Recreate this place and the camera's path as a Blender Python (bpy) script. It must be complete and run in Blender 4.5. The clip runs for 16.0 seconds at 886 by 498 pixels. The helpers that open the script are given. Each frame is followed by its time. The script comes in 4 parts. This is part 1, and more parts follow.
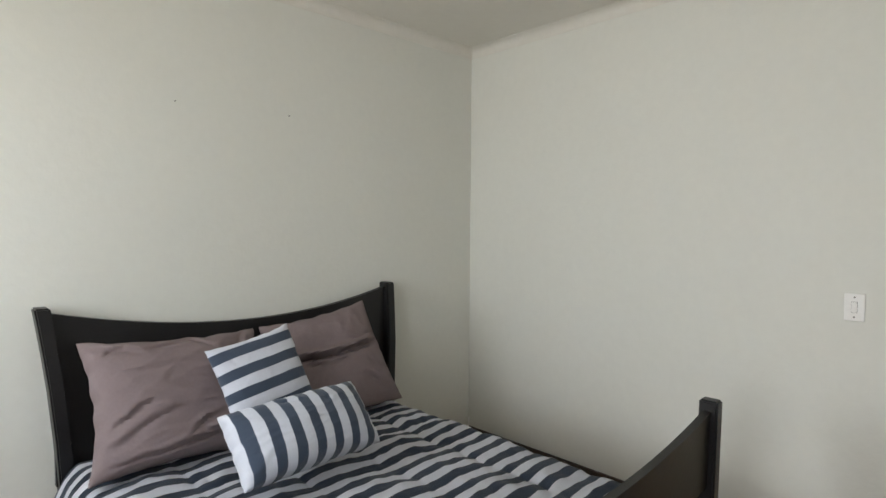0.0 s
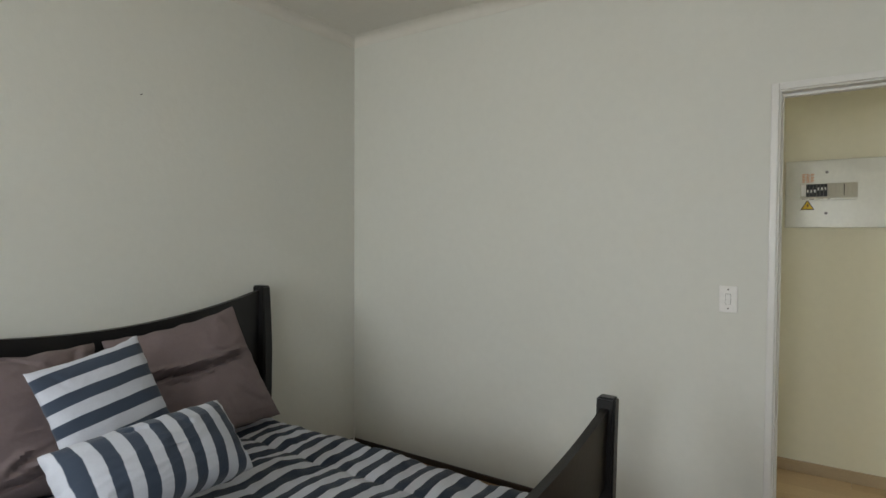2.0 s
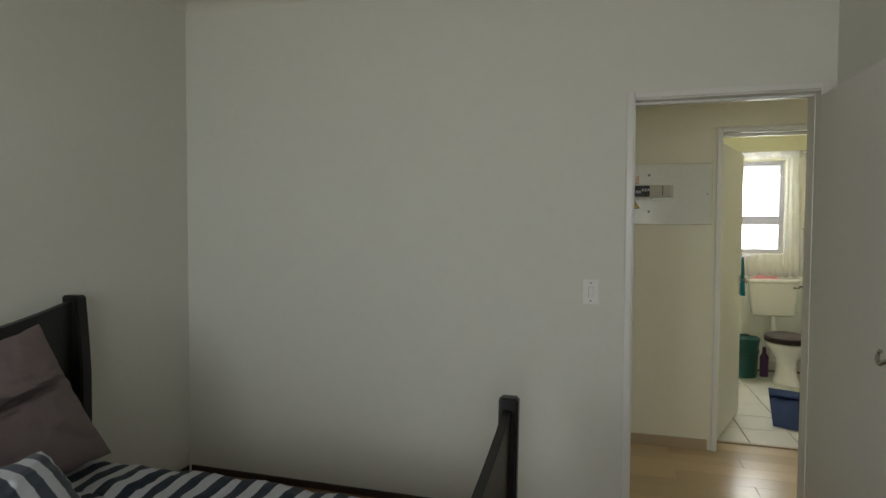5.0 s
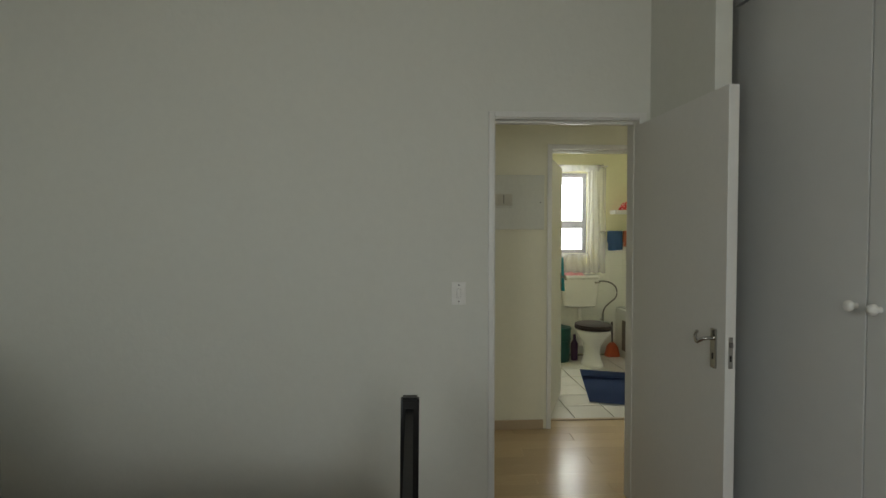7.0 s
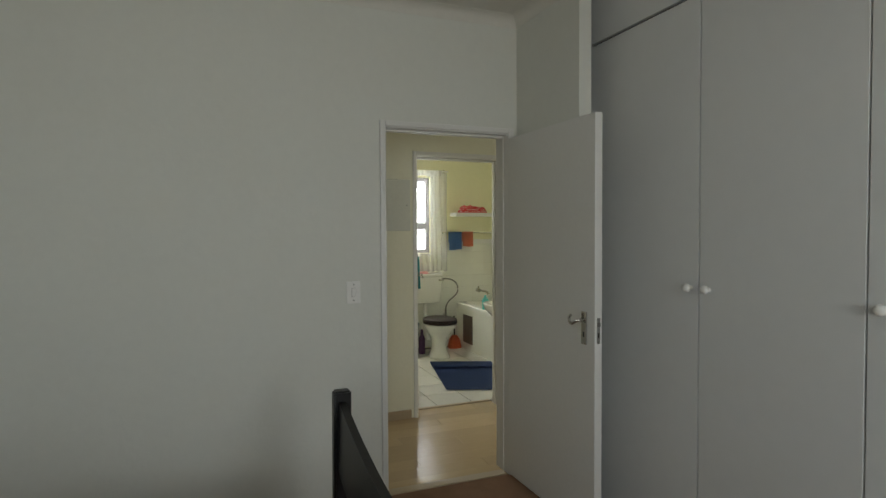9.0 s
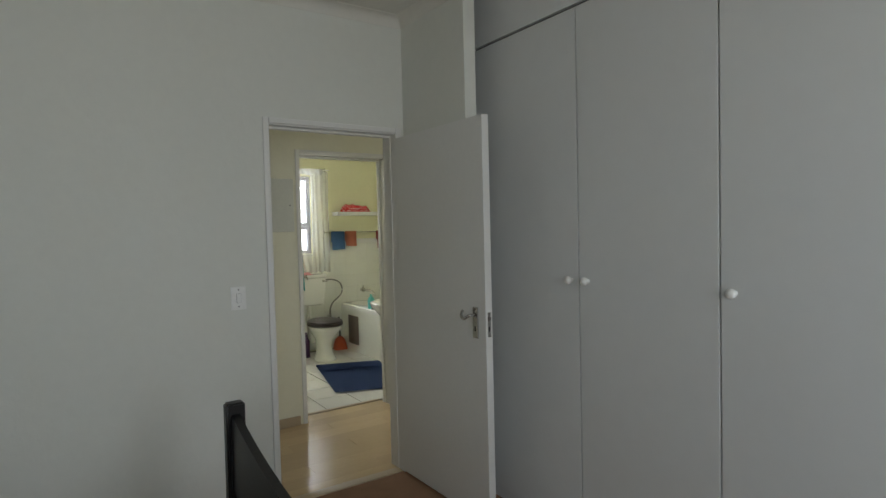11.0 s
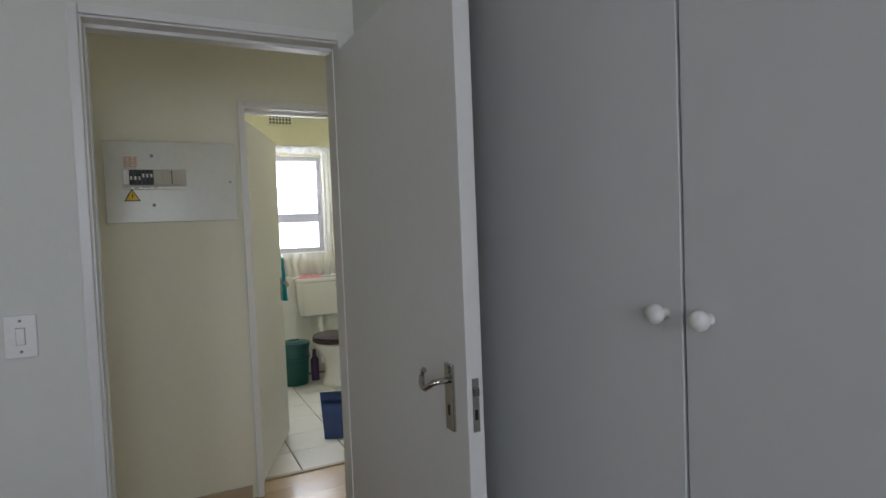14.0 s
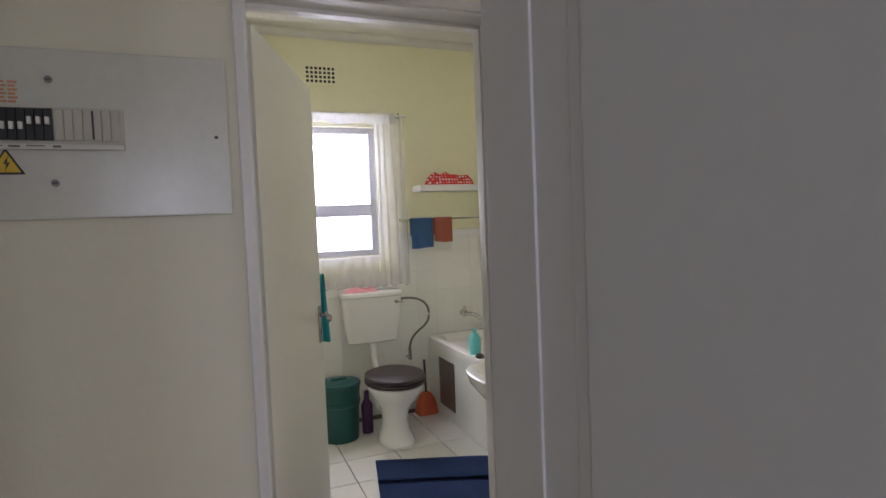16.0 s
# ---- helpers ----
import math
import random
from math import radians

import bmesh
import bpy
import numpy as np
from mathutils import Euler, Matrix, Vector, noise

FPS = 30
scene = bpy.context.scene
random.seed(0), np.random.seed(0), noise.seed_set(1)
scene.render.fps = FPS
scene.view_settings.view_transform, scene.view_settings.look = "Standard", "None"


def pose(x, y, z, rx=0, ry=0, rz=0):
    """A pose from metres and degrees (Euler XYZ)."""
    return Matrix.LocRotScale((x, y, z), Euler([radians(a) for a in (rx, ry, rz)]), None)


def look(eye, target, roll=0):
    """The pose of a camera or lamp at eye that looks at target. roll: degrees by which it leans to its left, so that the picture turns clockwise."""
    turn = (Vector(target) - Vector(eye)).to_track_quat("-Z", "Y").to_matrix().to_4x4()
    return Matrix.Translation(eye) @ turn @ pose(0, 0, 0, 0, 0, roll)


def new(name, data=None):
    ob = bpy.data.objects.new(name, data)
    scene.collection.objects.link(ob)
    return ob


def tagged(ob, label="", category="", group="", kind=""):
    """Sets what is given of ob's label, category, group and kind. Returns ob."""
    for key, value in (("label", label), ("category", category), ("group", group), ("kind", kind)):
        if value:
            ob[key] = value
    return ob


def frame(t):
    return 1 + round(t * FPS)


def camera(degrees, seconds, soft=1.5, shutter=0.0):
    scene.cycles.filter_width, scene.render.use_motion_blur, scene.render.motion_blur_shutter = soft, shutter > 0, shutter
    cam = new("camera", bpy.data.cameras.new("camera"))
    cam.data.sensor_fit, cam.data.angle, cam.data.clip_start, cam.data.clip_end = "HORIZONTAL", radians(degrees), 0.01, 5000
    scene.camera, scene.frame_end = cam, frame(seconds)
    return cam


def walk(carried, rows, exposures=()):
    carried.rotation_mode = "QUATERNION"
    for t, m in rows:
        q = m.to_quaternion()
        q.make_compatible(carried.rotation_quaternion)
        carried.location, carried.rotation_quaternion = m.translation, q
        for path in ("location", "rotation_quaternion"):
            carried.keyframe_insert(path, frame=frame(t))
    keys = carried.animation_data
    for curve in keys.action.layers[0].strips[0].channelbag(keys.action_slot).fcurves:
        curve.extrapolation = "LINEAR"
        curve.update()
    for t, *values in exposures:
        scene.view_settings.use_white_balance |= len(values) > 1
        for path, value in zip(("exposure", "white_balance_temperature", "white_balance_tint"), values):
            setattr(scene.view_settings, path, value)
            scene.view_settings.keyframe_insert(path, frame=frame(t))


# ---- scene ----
cam = camera(76.0, 16.0)
PATH = [
    (0, (0.167, 0.093, 1.464), (1.538, 1.547, 1.389), 0.4),
    (0.5, (0.164, 0.109, 1.461), (1.605, 1.494, 1.383), 0.5),
    (1, (0.195, 0.13, 1.459), (1.702, 1.443, 1.384), 0.2),
    (1.5, (0.283, 0.185, 1.42), (1.855, 1.42, 1.366), 0.25),
    (2, (0.301, 0.245, 1.423), (1.943, 1.387, 1.368), 0.3),
    (2.5, (0.322, 0.286, 1.454), (2.029, 1.325, 1.388), 0.25),
    (3, (0.343, 0.332, 1.461), (2.109, 1.268, 1.386), 0.3),
    (5.5, (0.302, 0.633, 1.433), (2.259, 1.038, 1.365), 0.2),
    (6, (0.249, 0.677, 1.439), (2.235, 0.911, 1.375), 0.1),
    (6.5, (0.211, 0.753, 1.452), (2.209, 0.817, 1.389), 0.0),
    (7, (0.205, 0.872, 1.456), (2.202, 0.767, 1.393), 0.0),
    (7.5, (0.198, 0.975, 1.456), (2.177, 0.697, 1.394), 0.0),
    (8, (0.16, 1.078, 1.457), (2.11, 0.64, 1.395), -0.2),
    (8.5, (0.123, 1.2, 1.466), (2.033, 0.61, 1.403), -0.3),
    (9, (0.107, 1.308, 1.458), (1.965, 0.571, 1.398), -0.3),
    (9.5, (0.097, 1.427, 1.471), (1.899, 0.561, 1.411), -0.4),
    (12, (0.263, 1.165, 1.448), (1.889, 0.003, 1.369), -1.8),
    (12.5, (0.465, 0.893, 1.421), (2.103, -0.251, 1.337), -2.0),
    (13, (0.682, 0.631, 1.42), (2.359, -0.457, 1.338), -2.1),
    (13.5, (0.915, 0.398, 1.407), (2.651, -0.594, 1.332), -2.1),
    (14, (1.189, 0.276, 1.392), (2.982, -0.608, 1.313), -2.3),
    (14.5, (1.545, 0.188, 1.419), (3.367, -0.633, 1.331), -2.1),
    (15, (1.934, 0.098, 1.415), (3.77, -0.691, 1.325), -2.1),
    (15.5, (2.342, 0.045, 1.42), (4.183, -0.728, 1.32), -1.9),
    (16, (2.72, -0.026, 1.428), (4.571, -0.777, 1.33), -2.3),
]
# seconds, stops, kelvin, tint
LIGHTS = [
    (0.0, 0.10, 6700, 11.5), (1.5, -0.12, 6700, 10), (3.0, -0.80, 6840, 8), (5.5, -1.02, 6900, 6), (7.0, -1.2, 6900, 4.5), (9.5, -1.05, 6600, 6.5),
    (12.0, -0.98, 6220, 8.5), (14.0, -0.92, 6000, 14.5), (16.0, -0.95, 5950, 26),
]
walk(cam, [(t, look(eye, target, roll)) for t, eye, target, roll in PATH], LIGHTS)

# ---- light ----
world = bpy.data.worlds.new("sky")
scene.world = world
world.use_nodes = True
wn = world.node_tree.nodes
sky = wn.new("ShaderNodeTexSky")
sky.sky_type, sky.sun_disc = "NISHITA", False
sky.sun_elevation, sky.sun_rotation = radians(55), radians(20)
world.node_tree.links.new(sky.outputs[0], wn["Background"].inputs[0])
wn["Background"].inputs[1].default_value = 0.12


def area_lamp(name, at, target, w, h, watts, colour, spread=180):
    lamp = bpy.data.lights.new(name, "AREA")
    lamp.shape, lamp.size, lamp.size_y = "RECTANGLE", w, h
    lamp.energy, lamp.color, lamp.spread = watts, colour, radians(spread)
    ob = new(name, lamp)
    ob.matrix_world = look(at, target)
    return ob


# cool light from the sky falls in and down, warm light from the sunlit ground goes up
for wy in (0.36, 1.93):
    area_lamp("bedroom_sky_light", (-1.09, wy, 1.62), (2, wy, 0.0), 0.84, 1.2, 26, (0.745, 0.865, 1.0), 172)
    area_lamp("bedroom_ground_light", (-1.11, wy, 1.58), (2, wy, 3.0), 0.84, 1.2, 11.5, (1.0, 0.86, 0.62), 172)
area_lamp("bathroom_window_light", (6.93, -0.74, 1.67), (4, -0.74, 1.3), 0.85, 0.9, 54, (0.97, 0.99, 1.0))
# added fill lamp that brightens the passage, with no known source
area_lamp("passage_fill_light", (3.77, -2.27, 1.6), (3.9, 0, 1.2), 0.8, 1.1, 11, (1.0, 0.97, 0.90))
sun = bpy.data.lights.new("sun", "SUN")
sun.energy, sun.angle, sun.color = 2.5, radians(0.5), (1.0, 0.95, 0.88)
sun_ob = new("sun", sun)
sun_ob.matrix_world = look((3, 12, 17), (3, 0, 0))


# ---- materials ----
def material(name, base, rough=0.6, metal=0.0, vary=0.06, scale=6.0, bump=0.0, bump_scale=120.0, rand=0.0, spec=0.5, deep=0.004):
    """A painted or cast surface: base colour with broad and fine variation and a fine relief."""
    m = bpy.data.materials.new(name)
    m.use_nodes = True
    n, l = m.node_tree.nodes, m.node_tree.links
    p = n["Principled BSDF"]
    p.inputs["Roughness"].default_value, p.inputs["Metallic"].default_value = rough, metal
    p.inputs["Specular IOR Level"].default_value = spec
    co = n.new("ShaderNodeTexCoord")
    big, fine = n.new("ShaderNodeTexNoise"), n.new("ShaderNodeTexNoise")
    big.inputs["Scale"].default_value, fine.inputs["Scale"].default_value = scale * 0.3, scale * 8
    big.inputs["Detail"].default_value = fine.inputs["Detail"].default_value = 4
    l.new(co.outputs["Object"], big.inputs["Vector"])
    l.new(co.outputs["Object"], fine.inputs["Vector"])
    add = n.new("ShaderNodeMath")
    l.new(big.outputs["Fac"], add.inputs[0])
    l.new(fine.outputs["Fac"], add.inputs[1])
    span = n.new("ShaderNodeMapRange")
    span.inputs["From Min"].default_value, span.inputs["From Max"].default_value = 0.6, 1.4
    span.inputs["To Min"].default_value, span.inputs["To Max"].default_value = 1 - vary, 1 + vary
    l.new(add.outputs[0], span.inputs["Value"])
    hsv = n.new("ShaderNodeHueSaturation")
    hsv.inputs["Color"].default_value = (*base, 1)
    value = span.outputs[0]
    if rand:
        info, r = n.new("ShaderNodeObjectInfo"), n.new("ShaderNodeMapRange")
        r.inputs["To Min"].default_value, r.inputs["To Max"].default_value = 1 - rand, 1 + rand
        l.new(info.outputs["Random"], r.inputs["Value"])
        mul = n.new("ShaderNodeMath")
        mul.operation = "MULTIPLY"
        l.new(value, mul.inputs[0])
        l.new(r.outputs[0], mul.inputs[1])
        value = mul.outputs[0]
    l.new(value, hsv.inputs["Value"])
    l.new(hsv.outputs[0], p.inputs["Base Color"])
    if bump:
        tex, b = n.new("ShaderNodeTexNoise"), n.new("ShaderNodeBump")
        tex.inputs["Scale"].default_value, tex.inputs["Detail"].default_value = bump_scale, 6
        b.inputs["Strength"].default_value, b.inputs["Distance"].default_value = bump, deep
        l.new(co.outputs["Object"], tex.inputs["Vector"])
        l.new(tex.outputs["Fac"], b.inputs["Height"])
        l.new(b.outputs[0], p.inputs["Normal"])
    return m


def striped(name, axis, period, offset=0.0, dark=(0.034, 0.050, 0.080), light=(0.78, 0.78, 0.82)):
    """Woven cotton with even navy and white stripes across an axis of the object."""
    m = material(name, light, 0.9, vary=0.05, scale=20, bump=0.35, bump_scale=260)
    n, l = m.node_tree.nodes, m.node_tree.links
    p = n["Principled BSDF"]
    co, sep = n.new("ShaderNodeTexCoord"), n.new("ShaderNodeSeparateXYZ")
    wob, mix = n.new("ShaderNodeTexNoise"), n.new("ShaderNodeMath")
    wob.inputs["Scale"].default_value = 4
    l.new(co.outputs["Object"], sep.inputs[0])
    l.new(co.outputs["Object"], wob.inputs["Vector"])
    mix.operation, mix.inputs[1].default_value = "MULTIPLY_ADD", 0.022
    l.new(wob.outputs["Fac"], mix.inputs[0])
    l.new(sep.outputs[axis], mix.inputs[2])
    div, fr, gt = n.new("ShaderNodeMath"), n.new("ShaderNodeMath"), n.new("ShaderNodeMapRange")
    div.operation, div.inputs[1].default_value, div.inputs[2].default_value = "MULTIPLY_ADD", 1 / period, 100 + offset
    fr.operation = "PINGPONG"
    fr.inputs[1].default_value = 0.5
    l.new(mix.outputs[0], div.inputs[0])
    l.new(div.outputs[0], fr.inputs[0])
    gt.inputs["From Min"].default_value, gt.inputs["From Max"].default_value = 0.235, 0.265
    l.new(fr.outputs[0], gt.inputs["Value"])
    old = p.inputs["Base Color"].links[0].from_socket
    two = n.new("ShaderNodeMix")
    two.data_type = "RGBA"
    two.inputs[7].default_value = (*dark, 1)
    l.new(gt.outputs[0], two.inputs[0])
    l.new(old, two.inputs[6])
    l.new(two.outputs[2], p.inputs["Base Color"])
    p.inputs["Sheen Weight"].default_value = 0.15
    return m


def wood(name, a, b, rough, along=1, rand=0.1):
    """Laminate or timber with grain drawn out along one axis."""
    m = material(name, a, rough, rand=rand, vary=0.04)
    n, l = m.node_tree.nodes, m.node_tree.links
    co, mp, tex, ramp = n.new("ShaderNodeTexCoord"), n.new("ShaderNodeMapping"), n.new("ShaderNodeTexNoise"), n.new("ShaderNodeMix")
    s = [38.0, 38.0, 38.0]
    s[along] = 2.2
    mp.inputs["Scale"].default_value = s
    tex.inputs["Detail"].default_value, tex.inputs["Distortion"].default_value = 6, 0.8
    info, off = n.new("ShaderNodeObjectInfo"), n.new("ShaderNodeVectorMath")
    l.new(info.outputs["Random"], off.inputs[0])
    l.new(co.outputs["Object"], mp.inputs["Vector"])
    l.new(mp.outputs[0], off.inputs[1])
    l.new(off.outputs[0], tex.inputs["Vector"])
    ramp.data_type = "RGBA"
    ramp.inputs[6].default_value, ramp.inputs[7].default_value = (*a, 1), (*b, 1)
    l.new(tex.outputs["Fac"], ramp.inputs[0])
    l.new(ramp.outputs[2], n["Hue/Saturation/Value"].inputs["Color"])
    return m


def sheer(name, thin, thick):
    """White net curtain: half of the light passes straight through, some is scattered."""
    m = bpy.data.materials.new(name)
    m.use_nodes = True
    n, l = m.node_tree.nodes, m.node_tree.links
    n.remove(n["Principled BSDF"])
    d, t, c = n.new("ShaderNodeBsdfDiffuse"), n.new("ShaderNodeBsdfTranslucent"), n.new("ShaderNodeBsdfTransparent")
    d.inputs[0].default_value = t.inputs[0].default_value = (0.90, 0.90, 0.95, 1)
    a, b = n.new("ShaderNodeMixShader"), n.new("ShaderNodeMixShader")
    a.inputs[0].default_value = 0.55
    co, tex, r = n.new("ShaderNodeTexCoord"), n.new("ShaderNodeTexNoise"), n.new("ShaderNodeMapRange")
    tex.inputs["Scale"].default_value = 9
    l.new(co.outputs["Object"], tex.inputs["Vector"])
    l.new(tex.outputs["Fac"], r.inputs["Value"])
    r.inputs["To Min"].default_value, r.inputs["To Max"].default_value = thin, thick
    l.new(r.outputs[0], b.inputs[0])
    l.new(d.outputs[0], a.inputs[1])
    l.new(t.outputs[0], a.inputs[2])
    l.new(a.outputs[0], b.inputs[2])
    l.new(c.outputs[0], b.inputs[1])
    l.new(b.outputs[0], n["Material Output"].inputs[0])
    return m


def glowing(name, colour, strength):
    m = bpy.data.materials.new(name)
    m.use_nodes = True
    p = m.node_tree.nodes["Principled BSDF"]
    p.inputs["Base Color"].default_value = (0, 0, 0, 1)
    p.inputs["Emission Color"].default_value, p.inputs["Emission Strength"].default_value = (*colour, 1), strength
    return m


def clear_glass(name):
    m = bpy.data.materials.new(name)
    m.use_nodes = True
    p = m.node_tree.nodes["Principled BSDF"]
    p.inputs["Transmission Weight"].default_value, p.inputs["Roughness"].default_value, p.inputs["IOR"].default_value = 1, 0.0, 1.45
    return m


def dotted(name):
    """Red cotton with white dots."""
    m = material(name, (0.62, 0.035, 0.03), 0.9, bump=0.3)
    n, l = m.node_tree.nodes, m.node_tree.links
    co, v, r, mix = n.new("ShaderNodeTexCoord"), n.new("ShaderNodeTexVoronoi"), n.new("ShaderNodeMapRange"), n.new("ShaderNodeMix")
    v.inputs["Scale"].default_value, v.inputs["Randomness"].default_value = 42, 0.1
    l.new(co.outputs["Object"], v.inputs["Vector"])
    l.new(v.outputs["Distance"], r.inputs["Value"])
    r.inputs["From Min"].default_value, r.inputs["From Max"].default_value = 0.31, 0.37
    mix.data_type = "RGBA"
    p = n["Principled BSDF"]
    l.new(p.inputs["Base Color"].links[0].from_socket, mix.inputs[7])
    mix.inputs[6].default_value = (0.8, 0.75, 0.74, 1)
    l.new(r.outputs[0], mix.inputs[0])
    l.new(mix.outputs[2], p.inputs["Base Color"])
    return m


WALL = material("bedroom_wall_paint", (0.69, 0.69, 0.635), 0.75, vary=0.025, scale=3, bump=0.25, bump_scale=45)
BATHW = material("yellow_cream_wall_paint", (0.81, 0.785, 0.53), 0.55, vary=0.025, scale=3, bump=0.2, bump_scale=45)
CREAM = material("cream_wall_paint", (0.77, 0.748, 0.605), 0.6, vary=0.025, scale=3, bump=0.2, bump_scale=45)
CEIL = material("ceiling_paint", (0.68, 0.66, 0.60), 0.85, vary=0.03, scale=3, bump=0.2, bump_scale=60)
TRIM = material("white_gloss_enamel", (0.72, 0.71, 0.68), 0.35, vary=0.03, bump=0.12, bump_scale=30)
LEAF = material("door_enamel", (0.72, 0.71, 0.68), 0.42, vary=0.025, bump=0.1, bump_scale=30)
CUPB = material("cupboard_enamel", (0.66, 0.665, 0.66), 0.45, vary=0.02, scale=2, bump=0.08, bump_scale=25)
SHADEGAP = material("shaded_cupboard_inside", (0.05, 0.045, 0.04), 0.9)
CARPET = material("brown_carpet", (0.29, 0.16, 0.088), 0.95, vary=0.18, scale=30, bump=1.0, bump_scale=420)
SKIRTD = wood("dark_skirting", (0.055, 0.035, 0.025), (0.03, 0.02, 0.015), 0.5)
LAMI = wood("oak_laminate", (0.60, 0.45, 0.27), (0.48, 0.34, 0.19), 0.2, 1, 0.08)
SKIRTL = wood("oak_skirting", (0.47, 0.37, 0.25), (0.40, 0.30, 0.19), 0.45)
TILE = material("cream_floor_tile", (0.76, 0.74, 0.67), 0.22, vary=0.05, scale=8, rand=0.04)
GROUT = material("dark_grout", (0.12, 0.11, 0.09), 0.9, vary=0.15)
WTILE = material("white_wall_tile", (0.80, 0.80, 0.74), 0.18, vary=0.02, rand=0.015)
WGROUT = material("pale_grout", (0.68, 0.67, 0.60), 0.9)
CERAM = material("white_ceramic", (0.82, 0.81, 0.77), 0.12, vary=0.015)
BLACKW = material("black_stained_wood", (0.009, 0.0085, 0.009), 0.36, vary=0.25, scale=14, bump=0.1, bump_scale=60, spec=0.35)
SEATW = wood("dark_seat_wood", (0.030, 0.013, 0.011), (0.016, 0.007, 0.006), 0.45)
PILLOW = material("mauve_brown_cotton", (0.176, 0.136, 0.137), 0.92, vary=0.06, scale=10, bump=0.5, bump_scale=16, deep=0.014)
MATT = material("mattress_ticking", (0.6, 0.58, 0.55), 0.9)
QUILT = striped("striped_quilt_cotton", 1, 0.092, light=(0.80, 0.81, 0.86))
STRIPZ = striped("striped_cushion_cotton", 1, 0.084, 0.67, light=(0.52, 0.54, 0.60))
STRIPX = striped("striped_bolster_cotton", 0, 0.077, 0.41, light=(0.52, 0.54, 0.60))
CHROME = material("worn_chrome", (0.50, 0.49, 0.47), 0.14, 1.0, vary=0.08)
BRAID = material("braided_steel_hose", (0.20, 0.19, 0.18), 0.4, 0.8)
ALU = material("window_frame_paint", (0.36, 0.345, 0.38), 0.5)
TEAL = material("teal_plastic", (0.005, 0.070, 0.060), 0.38, vary=0.05)
TEALC = material("teal_cloth", (0.03, 0.30, 0.31), 0.95, bump=0.5)
BLUE = material("blue_bath_mat", (0.028, 0.058, 0.165), 0.95, vary=0.1, bump=0.8, bump_scale=300)
BLUET = material("blue_towel", (0.10, 0.21, 0.44), 0.95, bump=0.7, bump_scale=250)
ORANT = material("orange_towel", (0.66, 0.22, 0.13), 0.95, bump=0.7, bump_scale=250)
REDT = material("dark_red_cloth", (0.30, 0.03, 0.025), 0.95, bump=0.6)
PINK = material("pink_cloth", (0.72, 0.32, 0.34), 0.95, bump=0.6)
ORANP = material("orange_plastic", (0.55, 0.10, 0.03), 0.45)
PURPLE = material("purple_plastic", (0.07, 0.02, 0.08), 0.4)
BOTTLE = material("turquoise_plastic", (0.15, 0.62, 0.62), 0.3)
STEELP = material("brown_access_plate", (0.16, 0.12, 0.10), 0.35, 0.3)
PLATE = material("switch_plastic", (0.80, 0.79, 0.76), 0.35)
BOARD = material("board_enamel", (0.64, 0.645, 0.58), 0.24, vary=0.05, bump=0.18, bump_scale=5, deep=0.012)
BLACK = material("black_plastic", (0.012, 0.012, 0.012), 0.45)
BREAK = material("beige_breaker_plastic", (0.55, 0.53, 0.45), 0.5)
YELLOW = material("yellow_label", (0.75, 0.50, 0.03), 0.5)
STICK = material("orange_print", (0.60, 0.30, 0.16), 0.6)
CREAMD = material("cream_door_enamel", (0.74, 0.73, 0.66), 0.4, vary=0.03)
SHEER, NETFOLD, DOTS = sheer("white_net", 0.03, 0.09), sheer("gathered_white_net", 0.32, 0.42), dotted("red_dotted_cotton")
GLASS, BRIGHT = clear_glass("window_glass"), glowing("bright_overcast", (0.97, 0.99, 1.0), 4.0)


# ---- mesh helpers ----
def box(bm, x0, x1, y0, y1, z0, z1, bevel=0.0, m=None):
    vs = bmesh.ops.create_cube(bm, size=1.0)["verts"]
    for v in vs:
        v.co = Vector((x0 + (v.co.x + 0.5) * (x1 - x0), y0 + (v.co.y + 0.5) * (y1 - y0), z0 + (v.co.z + 0.5) * (z1 - z0)))
    if bevel:
        es = list({e for v in vs for e in v.link_edges})
        made = bmesh.ops.bevel(bm, geom=es, offset=bevel, segments=2, affect="EDGES", profile=0.6)
        vs = list({v for f in made["faces"] for v in f.verts} | {v for v in vs if v.is_valid})
    if m is not None:
        bmesh.ops.transform(bm, matrix=m, verts=vs)
    return bm


def loft(bm, rings, caps=True):
    """Joins closed rings of points, each ring with the same count."""
    rows = [[bm.verts.new(p) for p in r] for r in rings]
    k = len(rows[0])
    for a, b in zip(rows, rows[1:]):
        for i in range(k):
            bm.faces.new((a[i], a[(i + 1) % k], b[(i + 1) % k], b[i]))
    if caps:
        bm.faces.new(rows[0][::-1])
        bm.faces.new(rows[-1])
    return bm


def oval(cx, cy, z, rx, ry, n=28, power=2.0):
    out = []
    for i in range(n):
        a = 2 * math.pi * i / n
        c, s = math.cos(a), math.sin(a)
        out.append((cx + rx * math.copysign(abs(c) ** (2 / power), c), cy + ry * math.copysign(abs(s) ** (2 / power), s), z))
    return out


def tube(bm, pts, r, n=10):
    """A round bar along a line of points."""
    pts = [Vector(p) for p in pts]
    rings = []
    for i, p in enumerate(pts):
        d = (pts[min(i + 1, len(pts) - 1)] - pts[max(i - 1, 0)]).normalized()
        q = d.to_track_quat("Z", "Y")
        rings.append([p + q @ Vector((r * math.cos(2 * math.pi * j / n), r * math.sin(2 * math.pi * j / n), 0)) for j in range(n)])
    return loft(bm, rings)


